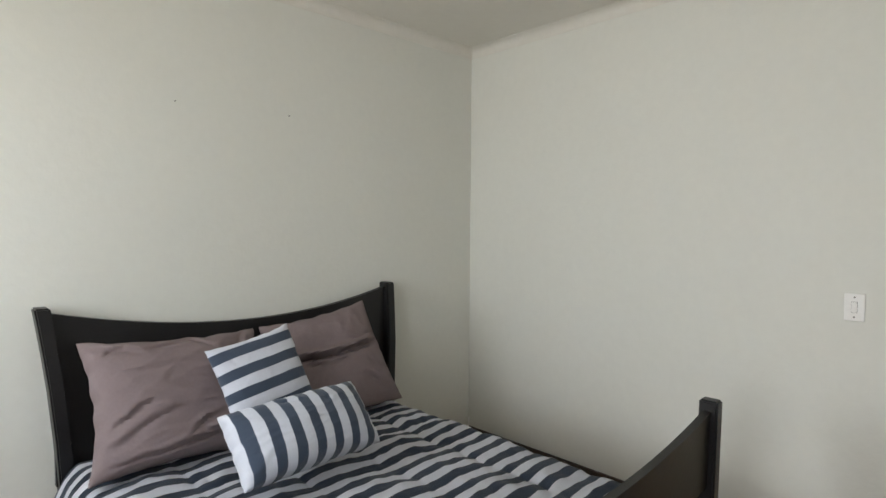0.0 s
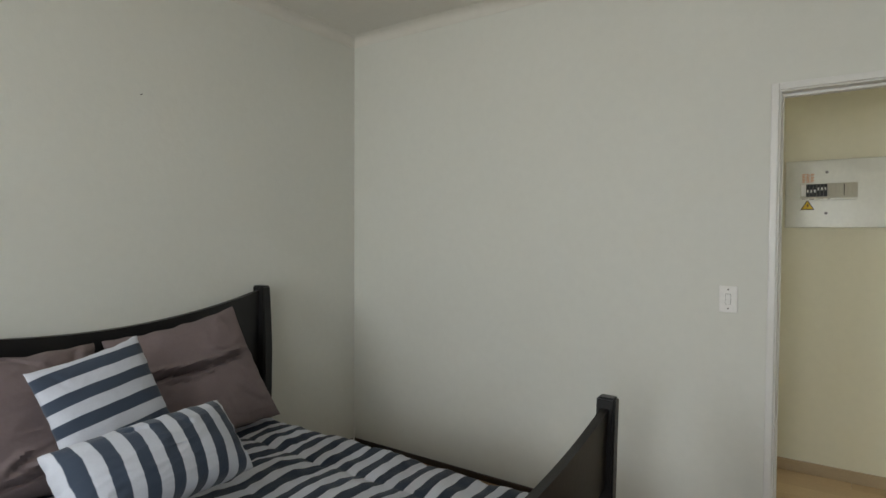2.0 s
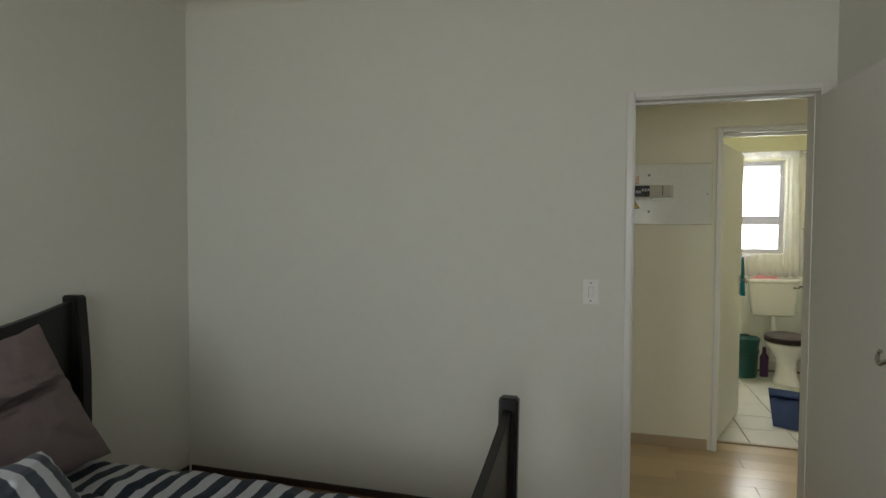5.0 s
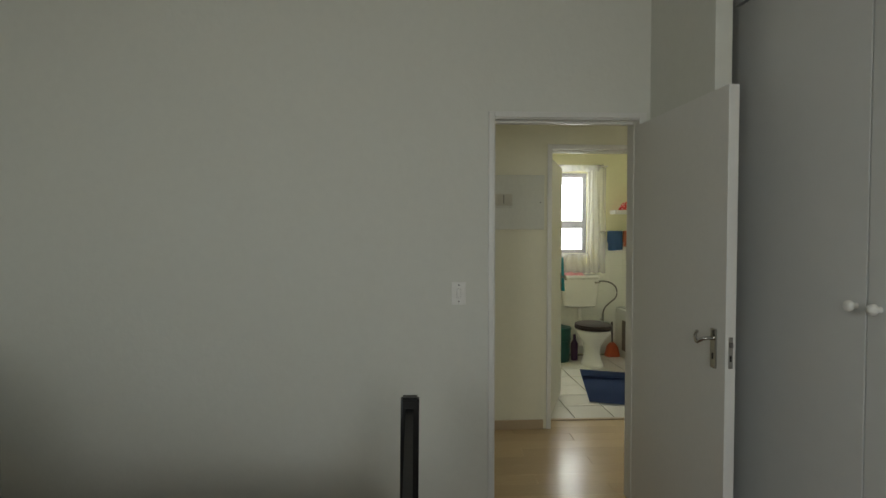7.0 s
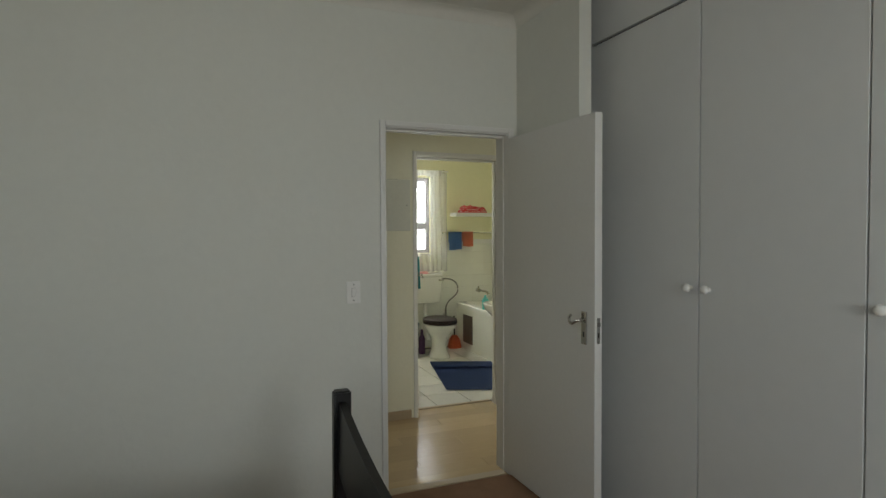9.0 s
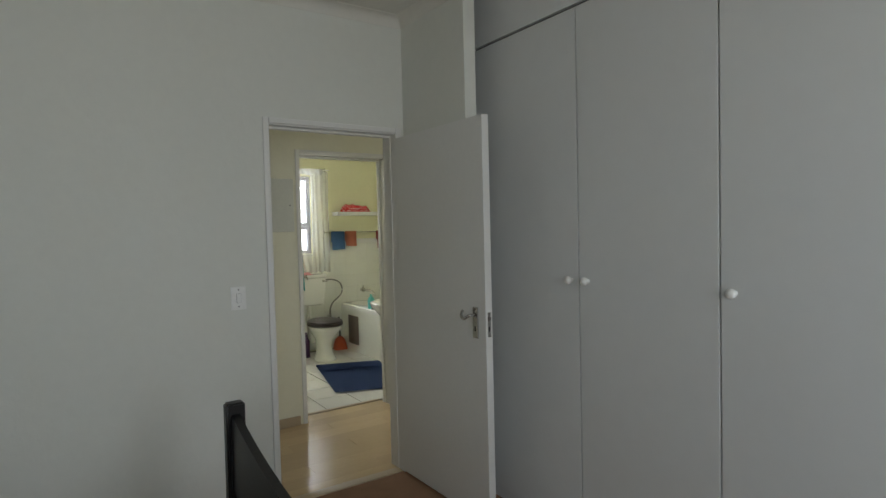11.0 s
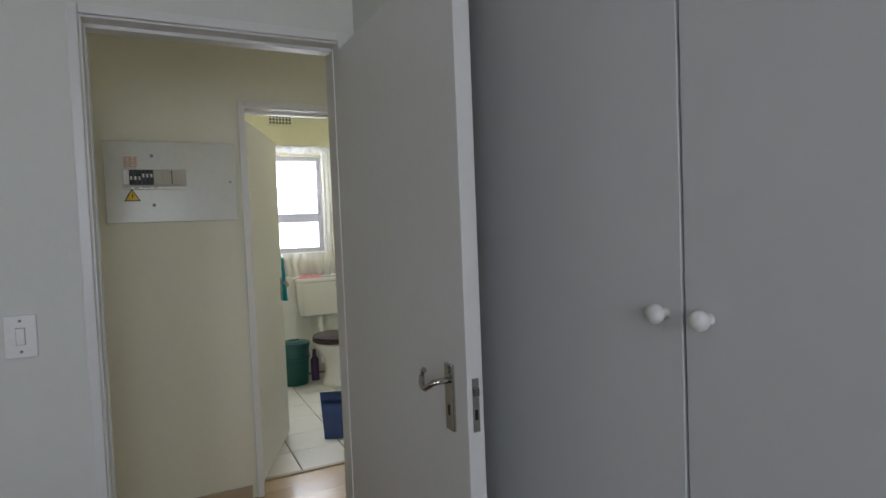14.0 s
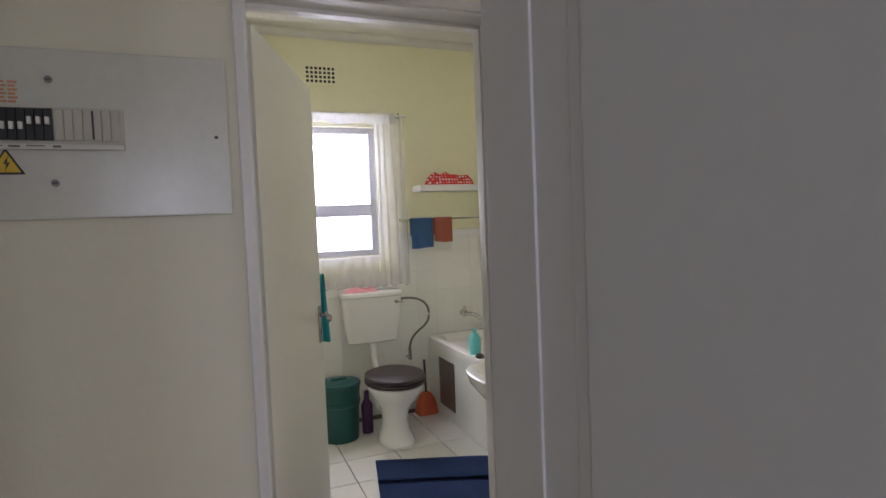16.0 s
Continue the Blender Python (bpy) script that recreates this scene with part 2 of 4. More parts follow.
def bezier(a, b, c, d, n=16):
    a, b, c, d = map(Vector, (a, b, c, d))
    return [a * (1 - t) ** 3 + b * 3 * t * (1 - t) ** 2 + c * 3 * t * t * (1 - t) + d * t ** 3 for t in [i / n for i in range(n + 1)]]


def mesh_of(name, bm, mat, smooth=False):
    bmesh.ops.recalc_face_normals(bm, faces=bm.faces)
    me = bpy.data.meshes.new(name)
    bm.to_mesh(me)
    bm.free()
    me.materials.append(mat)
    if smooth:
        for p in me.polygons:
            p.use_smooth = True
        me.set_sharp_from_angle(angle=radians(50))
    return me


def solid(name, bm, mat, label="", category="", kind="", smooth=False, group=""):
    return tagged(new(name, mesh_of(name, bm, mat, smooth)), label, category, group, kind)


def base(name, at, label, category, group=""):
    e = new(name)
    e.location = at
    e.empty_display_size = 0.1
    return tagged(e, label, category, group)


def part(parent, name, bm, mat, label="", smooth=False):
    """A part whose mesh is given in world metres."""
    ob = new(name, mesh_of(name, bm, mat, smooth))
    ob.parent = parent
    if parent.type == "EMPTY":
        ob.matrix_parent_inverse = Matrix.Translation(-Vector(parent.location))
    return tagged(ob, label)


def bm_new():
    return bmesh.new()


def boxes(*specs, bevel=0.0):
    bm = bm_new()
    for s in specs:
        box(bm, *s, bevel=bevel)
    return bm


# ---- structure ----
XW, XE, XE2, YN, YSTUB, YWARD = -1.0, 3.10, 3.24, 2.92, -0.354, -0.541
XH, XH2, XB = 4.30, 4.44, 6.82
ZC, ZCB, ZFLOOR = 2.80, 2.715, -0.12
DY0, DY1, DZ = -0.304, 0.462, 2.04
BY0, BY1 = -0.87, -0.130
YB0, YB1 = -2.36, 0.32

solid("floor_bedroom", boxes((XW, XE + 0.02, -1.25, YN, ZFLOOR, 0.0)), CARPET, kind="structure", label="worn brown carpet on the bedroom floor")
floor_hall = solid("floor_hall", boxes((XE + 0.02, XH2 + 0.05, -2.2, 0.56, ZFLOOR, -0.012)), SKIRTL, kind="structure", label="glossy oak laminate floor of the passage")
floor_bath = solid("floor_bathroom", boxes((XH2 + 0.05, XB + 0.15, YB0, YB1, ZFLOOR, -0.008)), GROUT, kind="structure", label="cream ceramic floor tiles with dark grout")
solid("threshold_bedroom", boxes((XE - 0.004, XE + 0.062, DY0 + 0.016, DY1 - 0.016, -0.01, 0.007), bevel=0.003), SKIRTL, kind="structure")
solid("threshold_bathroom", boxes((XH2 + 0.035, XH2 + 0.065, BY0 + 0.016, BY1 - 0.016, -0.01, 0.006), bevel=0.002), SKIRTL, kind="structure")
solid("ceiling_passage", boxes((XE + 0.05, XB + 0.2, YB0 - 0.2, YN + 0.2, ZC, ZC + 0.15)), CEIL, kind="structure", label="matt white plaster ceiling over passage and bathroom")
solid("ceiling", boxes((XW, XE, -1.25, YN, ZCB, ZC + 0.12)), CEIL, kind="structure", label="matt white plaster ceiling")

solid("wall_north", boxes((XW - 0.2, XE2, YN, YN + 0.2, ZFLOOR, ZC)), WALL, kind="structure", label="off-white painted plaster wall behind the bed")
solid("wall_east", boxes((XE, XE2, DY1, YN, ZFLOOR, ZC), (XE, XE2, -2.36, DY0, ZFLOOR, ZC), (XE, XE2, DY0, DY1, DZ, ZC)), WALL, kind="structure",
      label="off-white painted plaster wall with the doorway")
solid("wall_stub", boxes((2.47, XE, -0.426, YSTUB, ZFLOOR, ZCB - 0.001), bevel=0.003), WALL, kind="structure", label="narrow off-white return wall beside the wardrobe")
solid("wall_south", boxes((XW - 0.2, XE, -1.40, -1.25, ZFLOOR, ZC)), WALL, kind="structure")
WZ0, WZ1 = 0.95, 2.25
BEDWIN = ((-0.09, 0.81), (1.48, 2.38))
specs = [(XW - 0.2, XW, a, b, ZFLOOR, ZC) for a, b in ((-1.25, BEDWIN[0][0]), (BEDWIN[0][1], BEDWIN[1][0]), (BEDWIN[1][1], YN))]
for a, b in BEDWIN:
    specs += [(XW - 0.2, XW, a, b, ZFLOOR, WZ0), (XW - 0.2, XW, a, b, WZ1, ZC)]
solid("wall_west", boxes(*specs), WALL, kind="structure")
solid("wall_hall_east", boxes((XH, XH2, BY1, 0.70, ZFLOOR, ZC), (XH, XH2, -2.36, BY0, ZFLOOR, ZC), (XH, XH2, BY0, BY1, DZ + 0.02, ZC)), CREAM, kind="structure",
      label="cream painted passage wall with the bathroom doorway")
hx0, hx1 = 3.42, 4.18
solid("wall_hall_north", boxes((XE2, hx0, 0.56, 0.70, ZFLOOR, ZC), (hx1, XH, 0.56, 0.70, ZFLOOR, ZC), (hx0, hx1, 0.56, 0.70, DZ, ZC)), CREAM, kind="structure")
# unseen end wall; its window opening is made up for the fill lamp
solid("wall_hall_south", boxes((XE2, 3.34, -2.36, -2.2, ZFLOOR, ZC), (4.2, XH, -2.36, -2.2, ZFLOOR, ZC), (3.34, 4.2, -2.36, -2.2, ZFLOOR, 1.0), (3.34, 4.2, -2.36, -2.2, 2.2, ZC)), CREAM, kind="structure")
# passage side of the bedroom wall carries the cream paint
solid("wall_hall_west", boxes((XE2, XE2 + 0.006, DY1 + 0.05, 0.56, 0, ZC), (XE2, XE2 + 0.006, -2.2, DY0 - 0.05, 0, ZC), (XE2, XE2 + 0.006, DY0 - 0.05, DY1 + 0.05, DZ + 0.05, ZC)), CREAM, kind="structure")
BWY0, BWY1, BWZ0, BWZ1 = -1.185, -0.30, 1.195, 2.14
wall_be = solid("wall_bathroom_east", boxes((XB, XB + 0.15, BWY1, YB1, ZFLOOR, ZC), (XB, XB + 0.15, YB0, BWY0, ZFLOOR, ZC), (XB, XB + 0.15, BWY0, BWY1, ZFLOOR, BWZ0), (XB, XB + 0.15, BWY0, BWY1, BWZ1, ZC)),
                BATHW, kind="structure", label="cream painted bathroom wall above white tiles")
solid("wall_bathroom_north", boxes((XH2, XB + 0.15, YB1, YB1 + 0.15, ZFLOOR, ZC)), BATHW, kind="structure")
solid("wall_bathroom_south", boxes((XH2, XB + 0.15, YB0 - 0.15, YB0, ZFLOOR, ZC)), BATHW, kind="structure")


def cornice(name, a, b, inward, mat, r=0.06, zc=ZCB):
    """A coved plaster strip under the ceiling from a to b; inward points into the room."""
    bm = bm_new()
    i = Vector((*inward, 0))
    prof = [(0, 0), (0, -r), (0.003, -r)] + [(0.003 + (r - 0.003) * (1 - math.cos(t)), -r + (r - 0.003) * math.sin(t)) for t in [j * math.pi / 16 for j in range(1, 9)]] + [(r, 0)]
    rings = [[Vector((*p, zc)) + i * u + Vector((0, 0, v)) for u, v in prof] for p in (a, b)]
    loft(bm, rings)
    return solid(name, bm, mat, kind="structure", smooth=True)


cornice("cornice_north", (XW, YN), (XE, YN), (0, -1), CEIL)
cornice("cornice_east", (XE, YSTUB), (XE, YN), (-1, 0), CEIL)
cornice("cornice_stub", (2.47, YSTUB), (XE, YSTUB), (0, 1), CEIL)
cornice("cornice_bathroom", (XB, YB0), (XB, YB1), (-1, 0), CEIL, 0.05, ZC)

solid("baseboard_east", boxes((XE - 0.016, XE, DY1 + 0.05, YN, 0, 0.034), bevel=0.003), SKIRTD, kind="structure")
solid("baseboard_north", boxes((XW, XE - 0.017, YN - 0.016, YN, 0, 0.034), bevel=0.003), SKIRTD, kind="structure")
solid("baseboard_hall", boxes((XH - 0.014, XH, BY1 + 0.05, 0.545, 0, 0.07), bevel=0.003), SKIRTL, kind="structure", label="oak laminate skirting board")


def door_frame(name, x0, x1, y0, y1, z, face_out, hinge_right):
    """A pressed steel frame in a wall across x: lining, stop and architraves."""
    bm = bm_new()
    t = 0.010
    box(bm, x0, x1, y0, y0 + t, 0, z)
    box(bm, x0, x1, y1 - t, y1, 0, z)
    box(bm, x0, x1, y0 + t, y1 - t, z - t, z)
    xm = x0 + 0.055 if face_out else x1 - 0.055
    for a, b in ((xm, xm + 0.04),):
        if hinge_right:
            box(bm, a, x1, y0 + t - 0.002, y0 + t + 0.003, 0, z - t, 0.001)
        else:
            box(bm, a, b, y0 + t, y0 + t + 0.006, 0, z - t, 0.002)
        box(bm, a, b, y1 - t - 0.006, y1 - t, 0, z - t, 0.002)
        box(bm, a, b, y0 + t + 0.006, y1 - t - 0.006, z - t - 0.012, z - t, 0.002)
    for a, b in ((x0 - 0.014, x0), (x1, x1 + 0.014)):
        if hinge_right and a < x0:
            box(bm, x0 - 0.0165, x0 + 0.002, y0 - 0.026, y0 + 0.0115, 0, z + 0.026, 0.003)
        else:
            box(bm, a, b, y0 - 0.026, y0 + 0.004, 0, z + 0.026, 0.004)
        box(bm, a, b, y1 - 0.004, y1 + 0.026, 0, z + 0.026, 0.004)
        box(bm, a, b, y0 + 0.005, y1 - 0.005, z - 0.004, z + 0.025, 0.004)
    return solid(name, bm, TRIM, kind="structure", label="white enamelled pressed steel door frame")


door_frame("trim_bedroom_door", XE, XE2 + 0.006, DY0, DY1, DZ, True, True)
door_frame("trim_bathroom_door", XH, XH2, BY0, BY1, DZ + 0.02, False, False)
bm = boxes((hx0 - 0.035, hx0, 0.545, 0.56, 0, DZ + 0.035), (hx1, hx1 + 0.035, 0.545, 0.56, 0, DZ + 0.035), (hx0, hx1, 0.545, 0.56, DZ, DZ + 0.035), bevel=0.003)
box(bm, hx0, hx0 + 0.016, 0.561, 0.70, 0, DZ)
box(bm, hx1 - 0.016, hx1, 0.561, 0.70, 0, DZ)
box(bm, hx0 + 0.016, hx1 - 0.016, 0.561, 0.70, DZ - 0.016, DZ)
solid("trim_hall_door", bm, TRIM, kind="structure")
door_hall = solid("door_hall", boxes((hx0 + 0.018, hx1 - 0.018, 0.64, 0.68, 0.006, DZ - 0.018), bevel=0.002), CREAMD, kind="structure", label="closed cream flush door")


def lever_set(parent, at, along, out):
    """A chrome backplate with a curved lever and a keyhole, on a flush face."""
    p, a, o = Vector(at), Vector(along), Vector(out)
    up = Vector((0, 0, 1))
    m = Matrix((a, o, up)).transposed().to_4x4()
    m.translation = p
    bm = bm_new()
    box(bm, -0.019, 0.019, 0, 0.008, -0.095, 0.060, 0.003, m)
    part(parent, "backplate", bm, CHROME, "worn chrome backplate")
    bm = bm_new()
    tube(bm, [m @ Vector(q) for q in ((0, 0.006, 0.022), (0, 0.03, 0.022), (0.003, 0.044, 0.02), (0.012, 0.052, 0.012), (0.026, 0.054, 0.004), (0.042, 0.053, 0.004), (0.055, 0.050, 0.013), (0.060, 0.047, 0.024), (0.058, 0.045, 0.034), (0.051, 0.044, 0.041))], 0.0072)
    part(parent, "lever", bm, CHROME, "curved chrome lever", True)
    # a raised black piece gives the dark of the keyhole by colour
    bm = bm_new()
    box(bm, -0.004, 0.004, 0.0075, 0.0095, -0.06, -0.035, 0.001, m)
    part(parent, "keyhole", bm, BLACK)


lever_set(door_hall, (4.068, 0.64, 0.99), (-1, 0, 0), (0, -1, 0))

# bedroom door, open against the return wall
md = Matrix.Translation((3.082, -0.290, 0)) @ Matrix.Rotation(math.atan2(-0.014, -0.81), 4, "Z")
dd = md.to_3x3()
bed_door = base("door", (3.082, -0.290, 0), "white painted flush door standing open into the bedroom", "door")
LW = 0.808
bm = bm_new()
box(bm, 0, LW, 0, 0.041, 0.012, 2.005, 0.0025, md)
part(bed_door, "leaf", bm, LEAF)
lever_set(bed_door, md @ Vector((0.734, 0, 1.017)), dd @ Vector((-1, 0, 0)), dd @ Vector((0, -1, 0)))
bm = bm_new()
box(bm, LW, LW + 0.0025, 0.012, 0.029, 0.935, 1.055, 0.0008, md)
part(bed_door, "lock_plate", bm, CHROME, "worn steel lock plate")
bm = bm_new()
box(bm, LW + 0.0026, LW + 0.010, 0.015, 0.026, 1.016, 1.034, 0.001, md)
part(bed_door, "latch", bm, BRAID, "dull steel latch bolt")
# black piece on the plate in place of a shaded bolt opening
bm = bm_new()
box(bm, LW + 0.0026, LW + 0.0036, 0.017, 0.024, 0.962, 0.985, 0.0003, md)
part(bed_door, "bolt_hole", bm, BLACK)
bm = bm_new()
for hz in (0.25, 1.0, 1.78):
    tube(bm, [(3.091, -0.320, hz), (3.091, -0.320, hz + 0.1)], 0.006)
part(bed_door, "hinge", bm, TRIM, smooth=True)

# bathroom door, open into the bathroom
ang = math.atan2(-0.308, 0.80)
mb = Matrix.Translation((XH2 + 0.012, -0.162, 0)) @ Matrix.Rotation(ang, 4, "Z")
bath_door = base("door", (XH2 + 0.012, -0.162, 0), "cream painted flush door standing open into the bathroom", "door")
bm = bm_new()
box(bm, 0.0, 0.80, 0.0, 0.04, 0.01, 2.015, 0.0025, mb)
part(bath_door, "leaf", bm, CREAMD)
d = mb.to_3x3()
lever_set(bath_door, mb @ Vector((0.735, 0, 1.03)), d @ Vector((-1, 0, 0)), d @ Vector((0, -1, 0)))
bm = bm_new()
tube(bm, [mb @ Vector((0.80, 0.02, 1.06)), mb @ Vector((0.83, 0.02, 1.06)), mb @ Vector((0.84, 0.02, 1.04)), mb @ Vector((0.832, 0.02, 1.02)), mb @ Vector((0.80, 0.02, 1.02))], 0.006)
part(bath_door, "latch", bm, CHROME, smooth=True)

# windows
def window(name, x, y0, y1, z0, z1, bars, label):
    e = base(name, (x, (y0 + y1) / 2, z0), label, "window")
    e["kind"] = "structure"
    f = 0.045
    specs = [(x, x + 0.05, y0, y0 + f, z0, z1), (x, x + 0.05, y1 - f, y1, z0, z1), (x, x + 0.05, y0 + f, y1 - f, z0, z0 + f), (x, x + 0.05, y0 + f, y1 - f, z1 - f, z1)]
    specs += [(x + 0.004, x + 0.046, y0 + f, y1 - f, a, b) for a, b in bars]
    part(e, "frame", boxes(*specs, bevel=0.003), ALU)
    p = part(e, "pane", boxes((x + 0.022, x + 0.027, y0 + 0.02, y1 - 0.02, z0 + 0.02, z1 - 0.02)), GLASS)
    p.visible_shadow = False
    return e


window("window_bathroom", XB + 0.045, BWY0, BWY1, BWZ0, BWZ1, [(1.49, 1.578)], "grey framed bathroom window with two lights")
for a, b in BEDWIN:
    window("window_bedroom", XW - 0.15, a, b, WZ0, WZ1, [(1.75, 1.80)], "grey framed bedroom window")
solid("window_sill", boxes((XB - 0.015, XB + 0.045, BWY0, BWY1, BWZ0 - 0.02, BWZ0 - 0.002), bevel=0.003), WTILE, kind="structure")
solid("backdrop", boxes((9.2, 9.22, -4.5, 3.0, -1.5, 5.0)), BRIGHT, kind="structure", label="bright overcast sky outside the bathroom window")

# ---- wardrobe ----
wardrobe = base("wardrobe", (0.8, -0.85, 0), "tall white painted built-in wardrobe with flush doors", "wardrobe")
# carcass coloured near black, so the seams between doors look shaded
part(wardrobe, "carcass", boxes((XW, 2.70, -1.24, YWARD - 0.024, 0.0, ZCB - 0.002)), SHADEGAP)
part(wardrobe, "plinth", boxes((XW, 2.72, YWARD - 0.022, YWARD - 0.012, 0.0, 0.06), (2.640, 2.72, YWARD - 0.023, YWARD - 0.012, 0.06, ZCB - 0.003)), CUPB)


def ball_knob(parent, x, z):
    bm = bm_new()
    y = YWARD
    prof = [(0.010, 0.0), (0.009, 0.010), (0.012, 0.014), (0.0175, 0.020), (0.0185, 0.027), (0.0165, 0.034), (0.010, 0.039), (0.003, 0.0405)]
    rings = [[(x + r * math.cos(k * math.pi / 10), y + h, z + r * math.sin(k * math.pi / 10)) for k in range(20)] for r, h in prof]
    loft(bm, rings)
    k = part(parent, "knob", bm, PLATE, "round white knob", True)
    return k


edges = [2.632, 1.896, 1.241, 0.585, -0.07, -0.72, XW + 0.01]
knobs = {0: (1.937,), 1: (1.843,), 2: (1.187,), 3: (0.02,), 4: (-0.125,)}
for i, (a, b) in enumerate(zip(edges, edges[1:])):
    leaf = part(wardrobe, "door", boxes((b + 0.0035, a - 0.0035, YWARD - 0.02, YWARD, 0.065, 2.426), bevel=0.002), CUPB)
    for kx in knobs.get(i, ()):
        ball_knob(leaf, kx, 1.218)
for a, b in ((2.66, 1.241), (1.241, -0.07), (-0.07, XW + 0.01)):
    part(wardrobe, "top_door", boxes((b + 0.003, a - 0.003, YWARD - 0.018, YWARD + 0.004, 2.438, ZCB - 0.004), bevel=0.002), CUPB)

# ---- bed ----
BX0, BX1, BYF, BYH = 0.575, 2.255, 0.885, 2.80
BXC, BXH = (BX0 + BX1) / 2, (BX1 - BX0) / 2
bed = base("bed", (BXC, 1.85, 0), "black-stained wooden double bed with curved head and foot boards", "bed")


def post(x, side, ys, zs, wx, wy, name="post", flare=0.03):
    """A flat-sided post that leans back as it rises; side says to which side it flares."""
    bm = bm_new()
    rings = []
    top = zs[-1]
    for z, y in zip(zs, ys):
        f = side * flare * (z / top) ** 2
        rings.append([(x + f + sx * wx / 2, y + sy * wy / 2, z) for sx, sy in ((-1, -1), (1, -1), (1, 1), (-1, 1))])
    loft(bm, rings)
    bmesh.ops.bevel(bm, geom=[e for e in bm.edges], offset=0.007, segments=2, affect="EDGES")
    return part(bed, name, bm, BLACKW, smooth=True)


def sag_panel(y, yt, z0, z1, dip, x0, x1, thick, lower_dip, name, lean=0.0):
    """A board whose top edge sags between the posts and which leans back towards its top."""
    bm = bm_new()
    n = 28
    rings = []
    for i in range(n + 1):
        u = -1 + 2 * i / n
        x = x0 + (x1 - x0) * i / n
        top, low = z1 - dip * (1 - u * u), z0 - lower_dip * (1 - u * u)
        ring = []
        for k in range(6):
            z = low + (top - low) * k / 5
            ring.append((x, y + (yt - y) * ((z - z0) / (z1 - z0)) ** 1.4 - thick / 2 if z > z0 else y - thick / 2, z))
        back = [(p[0], p[1] + thick, p[2]) for p in ring[::-1]]
        rings.append(ring + back)
    loft(bm, rings)
    return part(bed, name, bm, BLACKW, smooth=True)


hz, hy = [0.0, 0.35, 0.6, 0.8, 0.95, 1.07, 1.132], [2.755, 2.755, 2.76, 2.775, 2.80, 2.825, 2.84]
post(BX0 + 0.045, -1, hy, hz, 0.055, 0.085, "head_post", 0.075)
post(BX1 - 0.04, 1, hy, hz, 0.055, 0.085, "head_post", 0.07)
sag_panel(2.775, 2.835, 0.42, 1.108, 0.108, BX0 + 0.0, BX1 + 0.0, 0.03, 0.0, "headboard")
fz, fy = [0.0, 0.3, 0.5, 0.7, 0.865], [0.888, 0.888, 0.888, 0.886, 0.884]
post(BX0 + 0.02, -1, fy, fz, 0.05, 0.066, "foot_post", 0.012)
post(BX1 - 0.047, 1, fy, fz, 0.05, 0.066, "foot_post", 0.012)
sag_panel(0.892, 0.886, 0.57, 0.83, 0.105, BX0 + 0.02, BX1 - 0.05, 0.028, 0.10, "footboard")
for x in (BX0 + 0.035, BX1 - 0.075):
    part(bed, "side_rail", boxes((x - 0.014, x + 0.014, 0.91, 2.74, 0.24, 0.40), bevel=0.004), BLACKW)
bm = bm_new()
for i in range(12):
    y = 1.02 + i * 0.145
    box(bm, BX0 + 0.05, BX1 - 0.09, y, y + 0.07, 0.30, 0.318)
part(bed, "slat", bm, SKIRTL)
mattress = solid("mattress", boxes((BX0 + 0.055, BX1 - 0.17, 0.965, 2.72, 0.318, 0.49), bevel=0.035), MATT, "pale ticking mattress on the black bed", "mattress", smooth=True)


def quilt():
    bm = bm_new()
    nx, ny = 160, 180
    xa, xb, ya, yb = BX0 - 0.27, BX1 + 0.0, 0.945, 2.70
    grid = []
    left, right = BX0 + 0.025, BX1 - 0.155
    for j in range(ny + 1):
        row = []
        y0 = ya + (yb - ya) * j / ny
        for i in range(nx + 1):
            x = xa + (xb - xa) * i / nx
            z = 0.512
            puff = abs(math.sin(math.pi * (x - left) / 0.31)) ** 0.5 * abs(math.sin(math.pi * (y0 - 0.97) / 0.29)) ** 0.5
            seam = max(0.0, 1 - 1.6 * puff)
            z += 0.022 * puff + 0.006 * seam * noise.noise((x * 30, y0 * 30, 8)) + 0.012 * noise.noise((x * 5, y0 * 5, 1)) + 0.007 * noise.noise((x * 16, y0 * 16, 4)) + 0.004 * (1 - abs(noise.noise((x * 9, y0 * 22, 6)))) ** 4
            xx = x
            for edge, s in ((left, -1), (right, 1)):
                over = (x - edge) * s
                if over > -0.05:
                    o = over + 0.05
                    z -= 1.9 * o * o / (o + 0.12) + 0.02 * o
                    xx = x - s * max(0, over) * 0.35 + s * 0.014 * math.sin(y0 * 21 + noise.noise((0, y0 * 3, 2)) * 3) * min(1, max(0, over) * 8)
            yy = y0 + 0.006 * noise.noise((x * 7, y0 * 7, 9))
            e = max(0.0, 1.02 - y0)
            z -= e * e * 8
            row.append(bm.verts.new((xx, yy, z)))
        grid.append(row)
    for a, b in zip(grid, grid[1:]):
        for i in range(nx):
            bm.faces.new((a[i], a[i + 1], b[i + 1], b[i]))
    bmesh.ops.solidify(bm, geom=bm.faces[:], thickness=0.012)
    return solid("quilt", bm, QUILT, "navy and white striped quilt spread over the bed", "quilt", smooth=True)


quilt()


